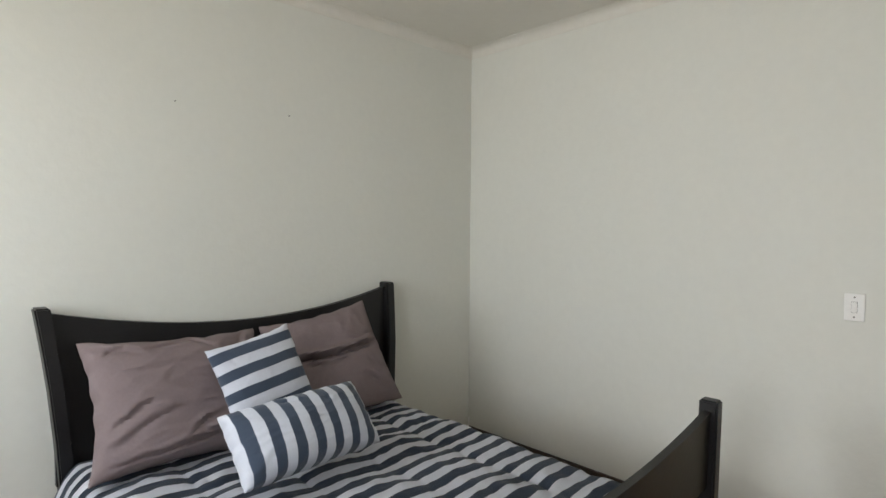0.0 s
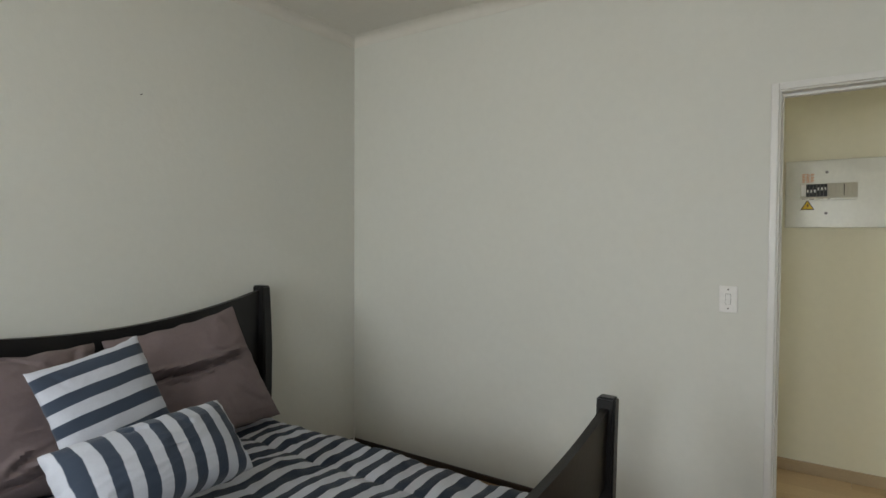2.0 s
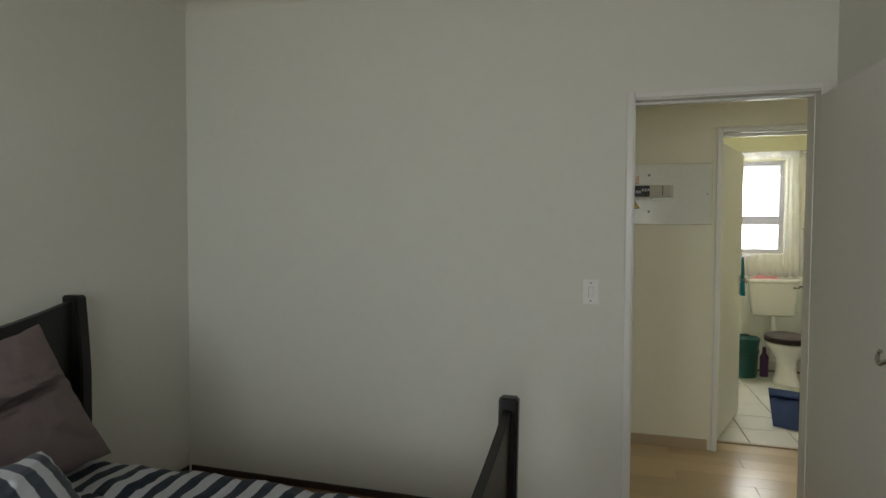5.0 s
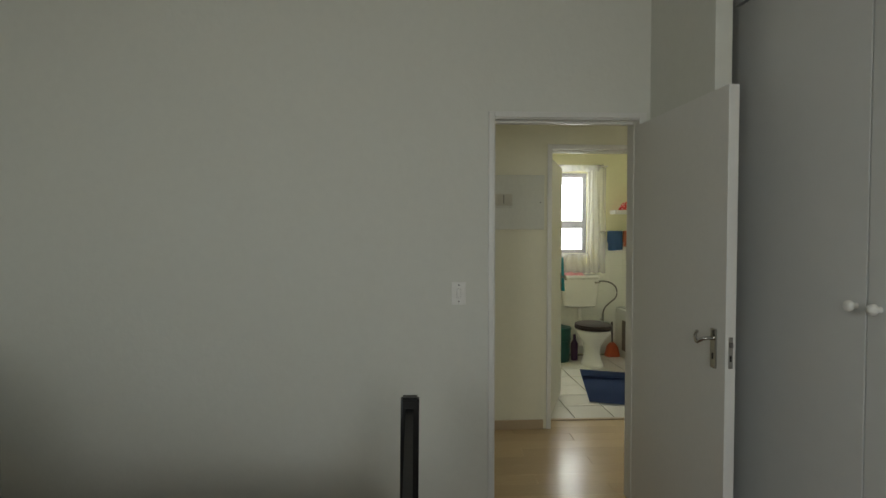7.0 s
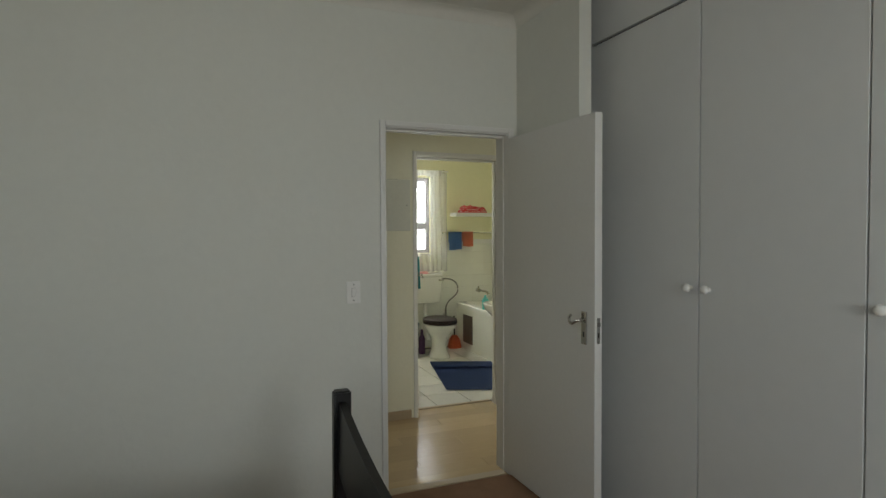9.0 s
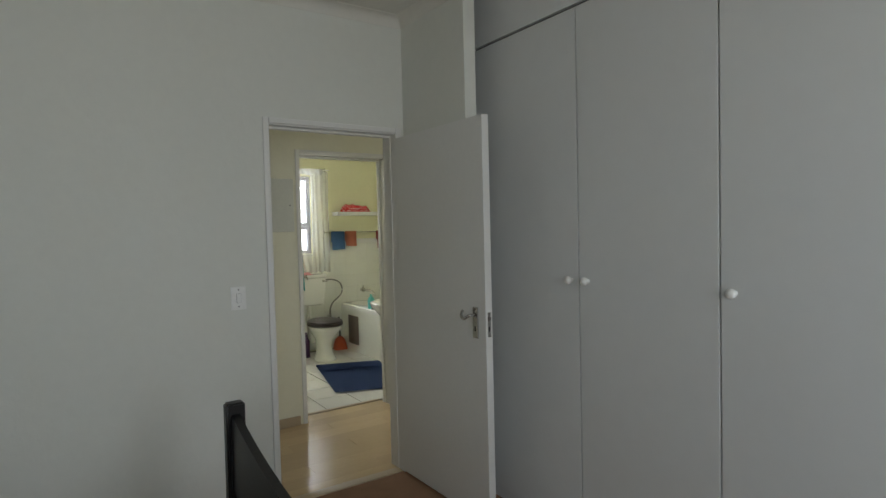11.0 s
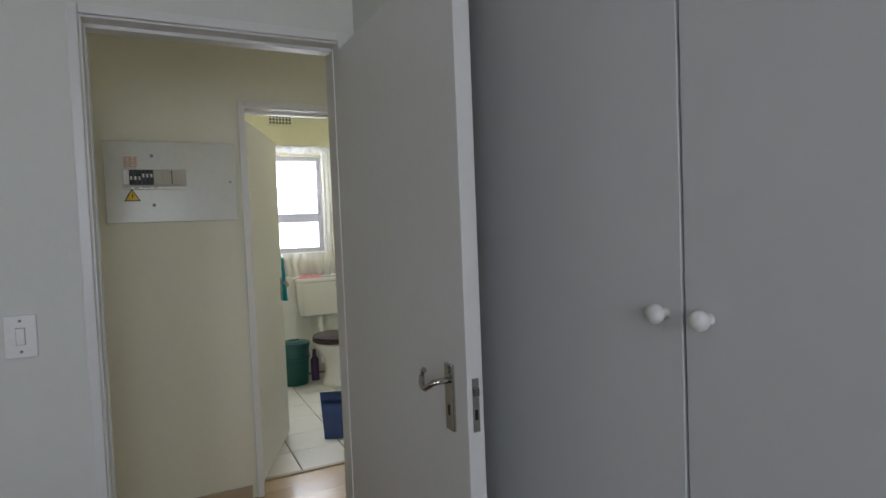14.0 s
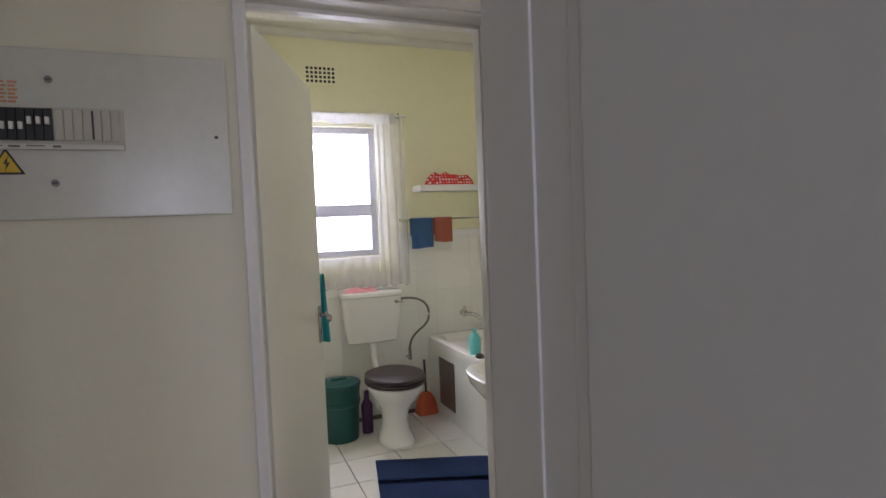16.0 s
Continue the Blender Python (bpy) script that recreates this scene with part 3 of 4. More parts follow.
def cushion(name, w, h, d, mat, m, label, seed, creases=(), pinch=0.08, plump=0.42, slump=0.0, wrinkle=0.006, category=""):
    """A stuffed cushion with eared corners, a seam and folds; local x across, y up, z out.
    Creases are (u0, v0, u1, v1, depth, width) on the front, in halves of the cushion."""
    bm = bm_new()
    n = 84
    for s in (1, -1):
        grid = []
        for j in range(n + 1):
            row = []
            for i in range(n + 1):
                u, v = math.sin(math.pi / 2 * (-1 + 2 * i / n)), math.sin(math.pi / 2 * (-1 + 2 * j / n))
                rim = max(0.0, (1 - u * u) * (1 - v * v))
                t = rim ** plump
                x = u * w / 2 * (1 - pinch * (1 - v * v) * abs(u) ** 3) * (1 - slump * v)
                y = v * h / 2 * (1 - pinch * (1 - u * u) * abs(v) ** 3)
                edge = 1 - t
                a = math.atan2(v, u)
                q = noise.noise((u * 1.8 + seed, v * 1.8, s * 3)) * wrinkle * 1.4
                q += math.sin(a * 17 + seed + 4 * noise.noise((u * 2, v * 2, seed))) * wrinkle * 0.7 * edge
                q += wrinkle * 0.9 * ((1 - abs(noise.noise((u * 2.0 + v + seed, v * 4.5 - u * 1.5, s * 2 + seed)))) ** 8 - 0.3)
                if s > 0:
                    for u0, v0, u1, v1, deep, wide in creases:
                        du, dv = u1 - u0, v1 - v0
                        L = math.hypot(du, dv)
                        k = ((u - u0) * du + (v - v0) * dv) / (L * L)
                        away = ((v - v0) * du - (u - u0) * dv) / L + 0.05 * math.sin(k * 5 + seed) + 0.03 * noise.noise((u * 5, v * 5, seed))
                        fade = max(0.0, 1 - max(0.0, abs(k - 0.5) - 0.3) / 0.28)
                        q += fade * fade * deep * (0.7 * math.exp(-((away - wide * 1.3) / wide) ** 2) - math.exp(-(away / (0.6 * wide)) ** 2))
                z = s * t * (d / 2 + q)
                wob = 0.010 * w
                row.append(bm.verts.new((x + wob * noise.noise((u * 3, v * 5, seed)) * abs(u), y + wob * noise.noise((u * 5, v * 3, seed + 4)) * abs(v), z)))
            grid.append(row)
        for a, b in zip(grid, grid[1:]):
            for i in range(n):
                bm.faces.new((a[i], a[i + 1], b[i + 1], b[i]) if s > 0 else (a[i], b[i], b[i + 1], a[i + 1]))
    bmesh.ops.remove_doubles(bm, verts=bm.verts, dist=0.0003)
    ob = solid(name, bm, mat, label, category or name.split("_")[-1], smooth=True)
    ob.matrix_world = m
    return ob


# local z of a cushion faces the room (-y), leaning back
def leaning(x, y, z, lean, turn=0, roll=0):
    return pose(x, y, z, 90 - lean, 0, 0) if not (turn or roll) else Matrix.Translation((x, y, z)) @ Matrix.Rotation(radians(turn), 4, "Z") @ Matrix.Rotation(radians(90 - lean), 4, "X") @ Matrix.Rotation(radians(roll), 4, "Z")


FOLDS_A = [(-0.95, 0.95, -0.45, 0.6, 0.028, 0.08), (-0.9, 0.75, -0.55, 0.8, 0.016, 0.05), (0.9, 0.95, 0.5, 0.6, 0.02, 0.07), (-0.2, -0.7, 0.25, -0.45, 0.014, 0.05), (-0.9, -0.3, -0.3, -0.12, 0.014, 0.06), (-0.95, -0.6, -0.1, -0.25, 0.014, 0.07), (0.1, -0.55, 0.4, -0.78, 0.02, 0.05),
           (0.05, -0.62, 0.95, -0.42, 0.018, 0.07), (-0.98, -0.84, 0.95, -0.72, 0.028, 0.06), (-0.5, 0.8, 0.25, 0.78, 0.014, 0.06), (0.1, 0.95, 0.35, 0.55, 0.012, 0.05), (-0.8, 0.42, 0.2, 0.36, 0.006, 0.07)]
FOLDS_B = [(-1.0, 0.20, 0.98, 0.16, 0.065, 0.06), (-0.7, 0.05, 0.3, 0.02, 0.012, 0.05), (0.2, 0.28, 0.9, 0.36, 0.012, 0.05), (0.3, -0.3, 0.95, -0.75, 0.014, 0.07), (0.5, -0.1, 0.95, -0.4, 0.010, 0.05)]
cushion("pillow", 0.70, 0.53, 0.30, PILLOW, leaning(0.962, 2.475, 0.768, 27, 1, -2), "plump mauve-brown cotton pillow against the headboard", 1.0, FOLDS_A, 0.12, 0.37, 0, 0.009)
cushion("pillow", 0.62, 0.57, 0.20, PILLOW, leaning(1.715, 2.55, 0.765, 25, -6, 9), "creased mauve-brown cotton pillow against the headboard", 5.0, FOLDS_B, 0.09, 0.40, 0.04)
cushion("striped_cushion", 0.375, 0.385, 0.13, STRIPZ, leaning(1.22, 2.27, 0.835, 24, 0, 11), "small square navy and white striped cushion", 9.0,
        [(-0.9, 0.9, -0.5, 0.5, 0.006, 0.08), (0.9, -0.9, 0.4, -0.5, 0.006, 0.08)], 0.07, 0.45, 0, 0.003)


def resting(a, b, lean):
    """A cushion whose long axis runs from a to b, tipped back by lean degrees."""
    x = (Vector(b) - Vector(a)).normalized()
    y = Vector((0, 0, 1)) - x * x.z
    y.normalize()
    y = Matrix.Rotation(radians(-lean), 3, x) @ y
    m = Matrix((x, y, x.cross(y))).transposed().to_4x4()
    m.translation = (Vector(a) + Vector(b)) / 2
    return m


cushion("bolster_cushion", 0.56, 0.275, 0.225, STRIPX, resting((0.942, 1.935, 0.702), (1.486, 1.955, 0.722), 42), "plump oblong navy and white striped cushion on the quilt", 13.0,
        [(-0.35, 0.95, -0.1, 0.5, 0.010, 0.07), (0.3, 0.9, 0.25, 0.3, 0.006, 0.06), (-0.9, -0.9, -0.5, -0.4, 0.006, 0.08)], 0.05, 0.36, 0, 0.004)

# ---- bedroom fittings ----
def light_switch():
    e = base("light_switch", (XE, 0.639, 1.137), "white plastic wall light switch beside the doorway", "switch")
    part(e, "plate", boxes((XE - 0.009, XE - 0.0005, 0.602, 0.676, 1.078, 1.196), bevel=0.003), PLATE)
    # dark sheet under the rocker: the shaded gap is put in as colour
    part(e, "rocker_gap", boxes((XE - 0.0098, XE - 0.0088, 0.628, 0.650, 1.114, 1.161)), BRAID)
    part(e, "rocker", boxes((XE - 0.014, XE - 0.0096, 0.629, 0.649, 1.115, 1.16), bevel=0.002), PLATE)
    for z in (1.095, 1.18):
        part(e, "screw", tube(bm_new(), [(XE - 0.0105, 0.639, z), (XE - 0.008, 0.639, z)], 0.004), BRAID, "small dull steel screw")


light_switch()
for x, z in ((1.091, 2.05), (1.678, 2.062)):
    bm = bm_new()
    tube(bm, [(x, YN - 0.012, z), (x, YN + 0.01, z)], 0.0028, 8)
    solid("nail", bm, BRAID, "small dark steel nail in the plaster wall", "nail", group="nails in the bedroom wall")
bm = bm_new()
tube(bm, bezier((3.07, 2.895, 0.0), (3.07, 2.895, 0.05), (3.075, 2.893, 0.08), (3.066, 2.885, 0.11)), 0.006, 8)
solid("cable", bm, PLATE, "short white cable end in the room corner", "cable", smooth=True)

# ---- passage: distribution board ----
board = base("distribution_board", (XH, 0.205, 1.47), "pale enamelled electrical distribution board on the passage wall", "fuse box")
PX = XH - 0.016
part(board, "cover", boxes((PX, XH - 0.0005, -0.080, 0.508, 1.468, 1.862), bevel=0.004), BOARD)
part(board, "recess", boxes((PX - 0.003, PX - 0.0005, 0.155, 0.432, 1.640, 1.725), bevel=0.001), BREAK)
part(board, "ledge", boxes((PX - 0.016, PX - 0.003, 0.155, 0.432, 1.628, 1.641), bevel=0.002), BOARD)
bm = boxes((PX - 0.010, PX - 0.0035, 0.404, 0.428, 1.653, 1.722), bevel=0.001)
part(board, "isolator", bm, PLATE)
for k in range(6):
    y = 0.402 - k * 0.0172
    part(board, "breaker", boxes((PX - 0.012, PX - 0.0035, y - 0.0162, y, 1.650, 1.722), bevel=0.001), BLACK)
    up = 0.008 if k > 2 else -0.004
    part(board, "toggle", boxes((PX - 0.021, PX - 0.011, y - 0.012, y - 0.004, 1.677 + up, 1.694 + up), bevel=0.0012), PLATE)
for k in range(7):
    y = 0.296 - k * 0.0192
    part(board, "blank", boxes((PX - 0.008, PX - 0.0035, y - 0.0172, y, 1.650, 1.722), bevel=0.001), BREAK)
bm = bm_new()
for k, (y, w) in enumerate(((0.425, 0.030), (0.385, 0.022), (0.352, 0.036), (0.300, 0.016))):
    box(bm, PX - 0.0166, PX - 0.0161, y - w, y, 1.6345 - 0.002 * (k % 2), 1.6372, 0)
part(board, "chipped_paint", bm, STEELP, "brown chips in the ledge paint")
part(board, "slot", boxes((PX - 0.0095, PX - 0.0085, 0.217, 0.221, 1.653, 1.720)), BLACK)
bm = bm_new()
for j in range(6):
    z = 1.784 - j * 0.0088
    for k in range(3):
        w = 0.018 - 0.004 * ((j + k) % 2)
        box(bm, PX - 0.0014, PX - 0.0006, 0.424 - k * 0.021 - w, 0.424 - k * 0.021, z - 0.0055, z)
part(board, "printed_label", bm, STICK, "faded orange printed label")
for z in (1.79, 1.552):
    bm = bm_new()
    tube(bm, [(PX - 0.005, 0.303, z), (PX + 0.001, 0.303, z)], 0.0085, 14)
    part(board, "screw", bm, BRAID, smooth=True)
    part(board, "screw_slot", boxes((PX - 0.0062, PX - 0.0052, 0.298, 0.308, z - 0.0015, z + 0.0015)), BLACK)
bm = bm_new()
tube(bm, [(PX - 0.0015, -0.05, 1.664), (PX + 0.001, -0.05, 1.664)], 0.0045, 10)
part(board, "hole", bm, BLACK)


def prism(bm, pts, x0, x1):
    return loft(bm, [[(x0, y, z) for y, z in pts], [(x1, y, z) for y, z in pts]])


tri = lambda s: [(0.395 + s * 0.0355, 1.5725 + 0.022 - s * 0.022), (0.395 - s * 0.0355, 1.5725 + 0.022 - s * 0.022), (0.395, 1.5725 + 0.022 + s * 0.039)]
part(board, "warning_border", prism(bm_new(), tri(1.0), PX - 0.0016, PX - 0.0006), BLACK)
part(board, "warning_sign", prism(bm_new(), tri(0.78), PX - 0.0026, PX - 0.0017), YELLOW, "yellow electrical warning triangle")
bm = bm_new()
prism(bm, [(0.390, 1.615), (0.400, 1.596), (0.394, 1.597), (0.398, 1.580), (0.387, 1.600), (0.393, 1.599)], PX - 0.0034, PX - 0.0027)
part(board, "warning_bolt", bm, BLACK)

# ---- bathroom ----
# toilet
toilet = base("toilet", (6.25, -1.07, 0), "white ceramic toilet with low-level cistern and dark wooden seat", "toilet")
TY = -1.075
bm = bm_new()
loft(bm, [oval(6.25, TY, 0.0, 0.165, 0.115), oval(6.25, TY, 0.018, 0.168, 0.118), oval(6.255, TY, 0.04, 0.152, 0.106), oval(6.265, TY, 0.09, 0.132, 0.088), oval(6.27, TY, 0.16, 0.122, 0.080), oval(6.262, TY, 0.24, 0.138, 0.094),
          oval(6.24, TY, 0.31, 0.19, 0.145), oval(6.225, TY, 0.37, 0.225, 0.18), oval(6.225, TY, 0.395, 0.23, 0.187), oval(6.225, TY, 0.40, 0.222, 0.18)])
box(bm, 6.40, 6.58, TY - 0.085, TY + 0.085, 0.16, 0.38, 0.03)
part(toilet, "bowl", bm, CERAM, smooth=True)
bm = bm_new()
loft(bm, [oval(6.225, TY, 0.402, 0.225, 0.185), oval(6.225, TY, 0.406, 0.236, 0.195), oval(6.225, TY, 0.424, 0.238, 0.197), oval(6.225, TY, 0.430, 0.228, 0.188)])
part(toilet, "seat", bm, SEATW, "dark wooden seat ring", True)
bm = bm_new()
loft(bm, [oval(6.227, TY, 0.432, 0.222, 0.183), oval(6.227, TY, 0.437, 0.234, 0.195), oval(6.23, TY, 0.452, 0.230, 0.19), oval(6.235, TY, 0.463, 0.19, 0.155), oval(6.24, TY, 0.466, 0.1, 0.08)])
part(toilet, "lid", bm, SEATW, "closed dark wooden lid", True)
bm = bm_new()
cx = 6.72
loft(bm, [oval(cx, -1.065, 0.575, 0.065, 0.165, 36, 5), oval(cx, -1.065, 0.585, 0.08, 0.185, 36, 5), oval(cx - 0.005, -1.065, 0.72, 0.088, 0.205, 36, 5), oval(cx - 0.005, -1.065, 0.905, 0.094, 0.218, 36, 5)])
part(toilet, "cistern", bm, CERAM, smooth=True)
bm = bm_new()
loft(bm, [oval(cx - 0.003, -1.065, 0.906, 0.094, 0.216, 36, 5), oval(cx - 0.005, -1.065, 0.912, 0.101, 0.227, 36, 5), oval(cx - 0.005, -1.065, 0.936, 0.101, 0.227, 36, 5), oval(cx - 0.005, -1.065, 0.944, 0.092, 0.218, 36, 5)])
part(toilet, "cistern_lid", bm, CERAM, smooth=True)
bm = bm_new()
tube(bm, bezier((6.70, -1.065, 0.58), (6.69, -1.065, 0.45), (6.68, -1.068, 0.36), (6.56, TY, 0.335)), 0.024, 14)
part(toilet, "flush_pipe", bm, CERAM, smooth=True)
bm = bm_new()
tube(bm, [(6.62, -1.225, 0.865), (6.60, -1.225, 0.865)], 0.012)
tube(bm, bezier((6.60, -1.225, 0.866), (6.592, -1.235, 0.866), (6.592, -1.25, 0.864), (6.594, -1.27, 0.862), 6), 0.006)
part(toilet, "flush_lever", bm, CHROME, smooth=True)
bm = bm_new()
tube(bm, bezier((6.70, -1.285, 0.87), (6.70, -1.40, 0.885), (6.70, -1.535, 0.84), (6.70, -1.50, 0.70)) + bezier((6.70, -1.50, 0.70), (6.70, -1.47, 0.62), (6.72, -1.36, 0.62), (6.74, -1.355, 0.48))[1:], 0.0085)
part(toilet, "hose", bm, BRAID, "braided steel supply hose", True)
bm = bm_new()
tube(bm, [(6.74, -1.355, 0.49), (6.74, -1.355, 0.40)], 0.013)
tube(bm, [(6.74, -1.355, 0.41), (6.815, -1.355, 0.41)], 0.011)
part(toilet, "stop_valve", bm, CHROME, smooth=True)


def folded_cloth(name, cx, cy, z, lx, ly, h, mat, label, seed, category="cloth"):
    """A loosely bunched cloth lying on a surface."""
    bm = bm_new()
    n = 26
    grid = []
    for j in range(n + 1):
        row = []
        for i in range(n + 1):
            u, v = -1 + 2 * i / n, -1 + 2 * j / n
            r = (abs(u) ** 3 + abs(v) ** 3) ** (1 / 3)
            k = max(0.0, 1 - r ** 4) ** 0.5
            top = h * k * (0.62 + 0.7 * noise.noise((u * 1.5 + seed, v * 1.7, seed)) + 0.25 * noise.noise((u * 4, v * 4 + seed, 3)))
            e = 1 + 0.10 * noise.noise((u * 2 + seed, v * 2, 7))
            row.append(bm.verts.new((cx + u * lx / 2 * e, cy + v * ly / 2 * e, z + max(0.002, top))))
        grid.append(row)
    for a, b in zip(grid, grid[1:]):
        for i in range(n):
            bm.faces.new((a[i], a[i + 1], b[i + 1], b[i]))
    rim = [e for e in bm.edges if e.is_boundary]
    ex = bmesh.ops.extrude_edge_only(bm, edges=rim)
    for v in [g for g in ex["geom"] if isinstance(g, bmesh.types.BMVert)]:
        v.co.z = z + 0.0005
    return solid(name, bm, mat, label, category, smooth=True)


folded_cloth("pink_cloth", 6.70, -0.99, 0.9445, 0.12, 0.24, 0.04, PINK, "small bunched pink cloth on the cistern lid", 2.0)

# window dressing
curtain = base("curtain", (XB - 0.06, -0.78, 0.96), "sheer white net curtain over the bathroom window", "curtain")


def net(name, y0, y1, z0, z1, mat, folds, depth, nx, x):
    """A hanging width of net with upright folds."""
    bm = bm_new()
    grid = []
    for j in range(31):
        row = []
        w = j / 30
        for i in range(nx + 1):
            s = i / nx
            fold = depth * math.sin(s * folds * 6.283 + 2.0 * noise.noise((s * 6, w * 1.5, 2))) * (0.6 + 0.6 * w) + depth * noise.noise((s * 7, w * 2, 5))
            row.append(bm.verts.new((x + fold, y0 + (y1 - y0) * s + 0.01 * noise.noise((s * 9, w * 2, 1)), z1 - (z1 - z0) * w - (0.008 * math.sin(s * folds * 4) if j == 30 else 0))))
        grid.append(row)
    for a, b in zip(grid, grid[1:]):
        for i in range(nx):
            bm.faces.new((a[i], a[i + 1], b[i + 1], b[i]))
    return part(curtain, name, bm, mat, smooth=True)


net("panel", -0.18, -1.16, 1.19, 2.20, SHEER, 12, 0.010, 110, XB - 0.062)
net("hem", -0.18, -1.16, 0.965, 1.189, NETFOLD, 12, 0.006, 110, XB - 0.062)
net("gathered_edge", -1.161, -1.385, 0.965, 2.20, NETFOLD, 4, 0.005, 60, XB - 0.062)
bm = bm_new()
grid = []
for j in range(9):
    row = []
    for i in range(81):
        s, w = i / 80, j / 8
        z = 2.228 - w * (0.076 + 0.016 * noise.noise((s * 9, 0, 3)) + 0.006 * math.sin(s * 31))
        row.append(bm.verts.new((XB - 0.085 + 0.009 * noise.noise((s * 45, w, 2)) * (0.5 + w), -0.18 - s * 1.13, z)))
    grid.append(row)
for a, b in zip(grid, grid[1:]):
    for i in range(80):
        bm.faces.new((a[i], a[i + 1], b[i + 1], b[i]))
solid("curtain_frill", bm, NETFOLD, "gathered white net frill along the curtain rail", "curtain", smooth=True)
rail = base("curtain_rail", (XB, -0.75, 2.21), "white curtain rod on two wall brackets", "curtain rail")
bm = bm_new()
tube(bm, [(XB - 0.072, -0.12, 2.212), (XB - 0.072, -1.40, 2.212)], 0.009)
part(rail, "rod", bm, TRIM, smooth=True)
for y in (-0.16, -1.345):
    bm = bm_new()
    box(bm, XB - 0.085, XB - 0.0005, y - 0.006, y + 0.006, 2.195, 2.204)
    box(bm, XB - 0.006, XB - 0.0005, y - 0.015, y + 0.015, 2.17, 2.235)
    tube(bm, [(XB - 0.072, y, 2.20), (XB - 0.072, y, 2.235)], 0.006)
    part(rail, "bracket", bm, BRAID)

# air brick with a grid of holes
vent = base("air_vent", (XB, -0.81, 2.50), "square-holed cream air vent high in the bathroom wall", "vent")
part(vent, "plate", boxes((XB - 0.006, XB - 0.0005, -0.925, -0.675, 2.425, 2.575), bevel=0.002), BATHW)
# raised black squares stand in for the shade inside the holes
bm = bm_new()
for a in range(7):
    for b in range(4):
        y, z = -0.901 + a * 0.0305, 2.446 + b * 0.030
        box(bm, XB - 0.0075, XB - 0.0055, y, y + 0.018, z, z + 0.018)
part(vent, "holes", bm, BLACK)

# shelf, towel rails, cloths
shelf = solid("wall_shelf", boxes((6.63, XB - 0.0005, -2.16, -1.455, 1.655, 1.70), bevel=0.003), PLATE, "thick white floating shelf on the bathroom wall", "shelf")
folded_cloth("dotted_cloth", 6.71, -1.72, 1.7005, 0.15, 0.38, 0.10, DOTS, "crumpled red cloth with white dots on the shelf", 4.0)
rail2 = base("towel_rail", (XB, -1.75, 1.44), "double chrome towel rail on the bathroom wall", "towel rail")
bm = bm_new()
for z, dx in ((1.447, 0.075),):
    tube(bm, [(XB - dx, -1.32, z), (XB - dx, -2.25, z)], 0.006)
part(rail2, "bar", bm, CHROME, smooth=True)
for y in (-1.33, -2.24):
    for z, dx in ((1.447, 0.085),):
        part(rail2, "bracket", boxes((XB - dx, XB - 0.0005, y - 0.008, y + 0.008, z - 0.009, z + 0.009), bevel=0.002), CHROME)

part(rail2, "backing_board", boxes((XB - 0.03, XB - 0.0115, -2.23, -1.60, 1.306, 1.362), bevel=0.004), PLATE, "cream painted backing board")

def hung_towel(name, y0, y1, ztop, front, back, mat, label, seed):
    """A small towel folded over the upper rail."""
    bm = bm_new()
    prof = [(-0.016, ztop - front * k / 10) for k in range(10, -1, -1)] + [(-0.010, ztop + 0.010), (0.0, ztop + 0.013), (0.010, ztop + 0.010)] + [(0.016, ztop - back * k / 6) for k in range(7)]
    grid = []
    for i in range(15):
        s = i / 14
        row = []
        for k, (x, z) in enumerate(prof):
            low = max(0.0, (ztop - z) / front)
            row.append(bm.verts.new((XB - 0.075 + x - 0.010 * low * math.sin(s * 9 + seed) * (1 if x < 0 else 0), y0 + (y1 - y0) * s + 0.006 * noise.noise((s, z * 9, seed)), z + 0.004 * math.sin(s * 5 + seed) * low)))
        grid.append(row)
    for a, b in zip(grid, grid[1:]):
        for i in range(len(prof) - 1):
            bm.faces.new((a[i], a[i + 1], b[i + 1], b[i]))
    bmesh.ops.solidify(bm, geom=bm.faces[:], thickness=0.007)
    return solid(name, bm, mat, label, "towel", smooth=True)


hung_towel("face_cloth", -1.575, -1.405, 1.447, 0.215, 0.12, BLUET, "blue face cloth folded over the towel rail", 1.0)
hung_towel("face_cloth", -1.735, -1.590, 1.447, 0.175, 0.12, ORANT, "orange face cloth folded over the towel rail", 3.0)
hung_towel("red_cloth", -2.20, -2.03, 1.447, 0.21, 0.10, REDT, "dark red cloth hanging on the towel rail", 6.0)

# bath tub with panel
TX0, TX1, TY0, TY1, TZ = 5.10, XB - 0.018, YB0 + 0.001, -1.515, 0.56
tub = base("bathtub", (5.95, -1.95, 0), "white built-in bathtub with a plain painted side panel", "bathtub")
bm = bm_new()
tcx, tcy, hx, hy2 = (TX0 + TX1) / 2, (TY0 + TY1) / 2, (TX1 - TX0) / 2, (TY1 - TY0) / 2
loft(bm, [oval(tcx, tcy, TZ - 0.055, hx, hy2, 60, 24), oval(tcx, tcy, TZ - 0.008, hx, hy2, 60, 24), oval(tcx, tcy, TZ, hx - 0.010, hy2 - 0.010, 60, 22), oval(tcx, tcy, TZ, hx - 0.06, hy2 - 0.055, 60, 8),
          oval(tcx, tcy, TZ - 0.02, hx - 0.075, hy2 - 0.07, 60, 7), oval(tcx, tcy, 0.25, hx - 0.16, hy2 - 0.12, 60, 5), oval(tcx, tcy, 0.18, hx - 0.26, hy2 - 0.18, 60, 4)])
part(tub, "shell", bm, CERAM, smooth=True)
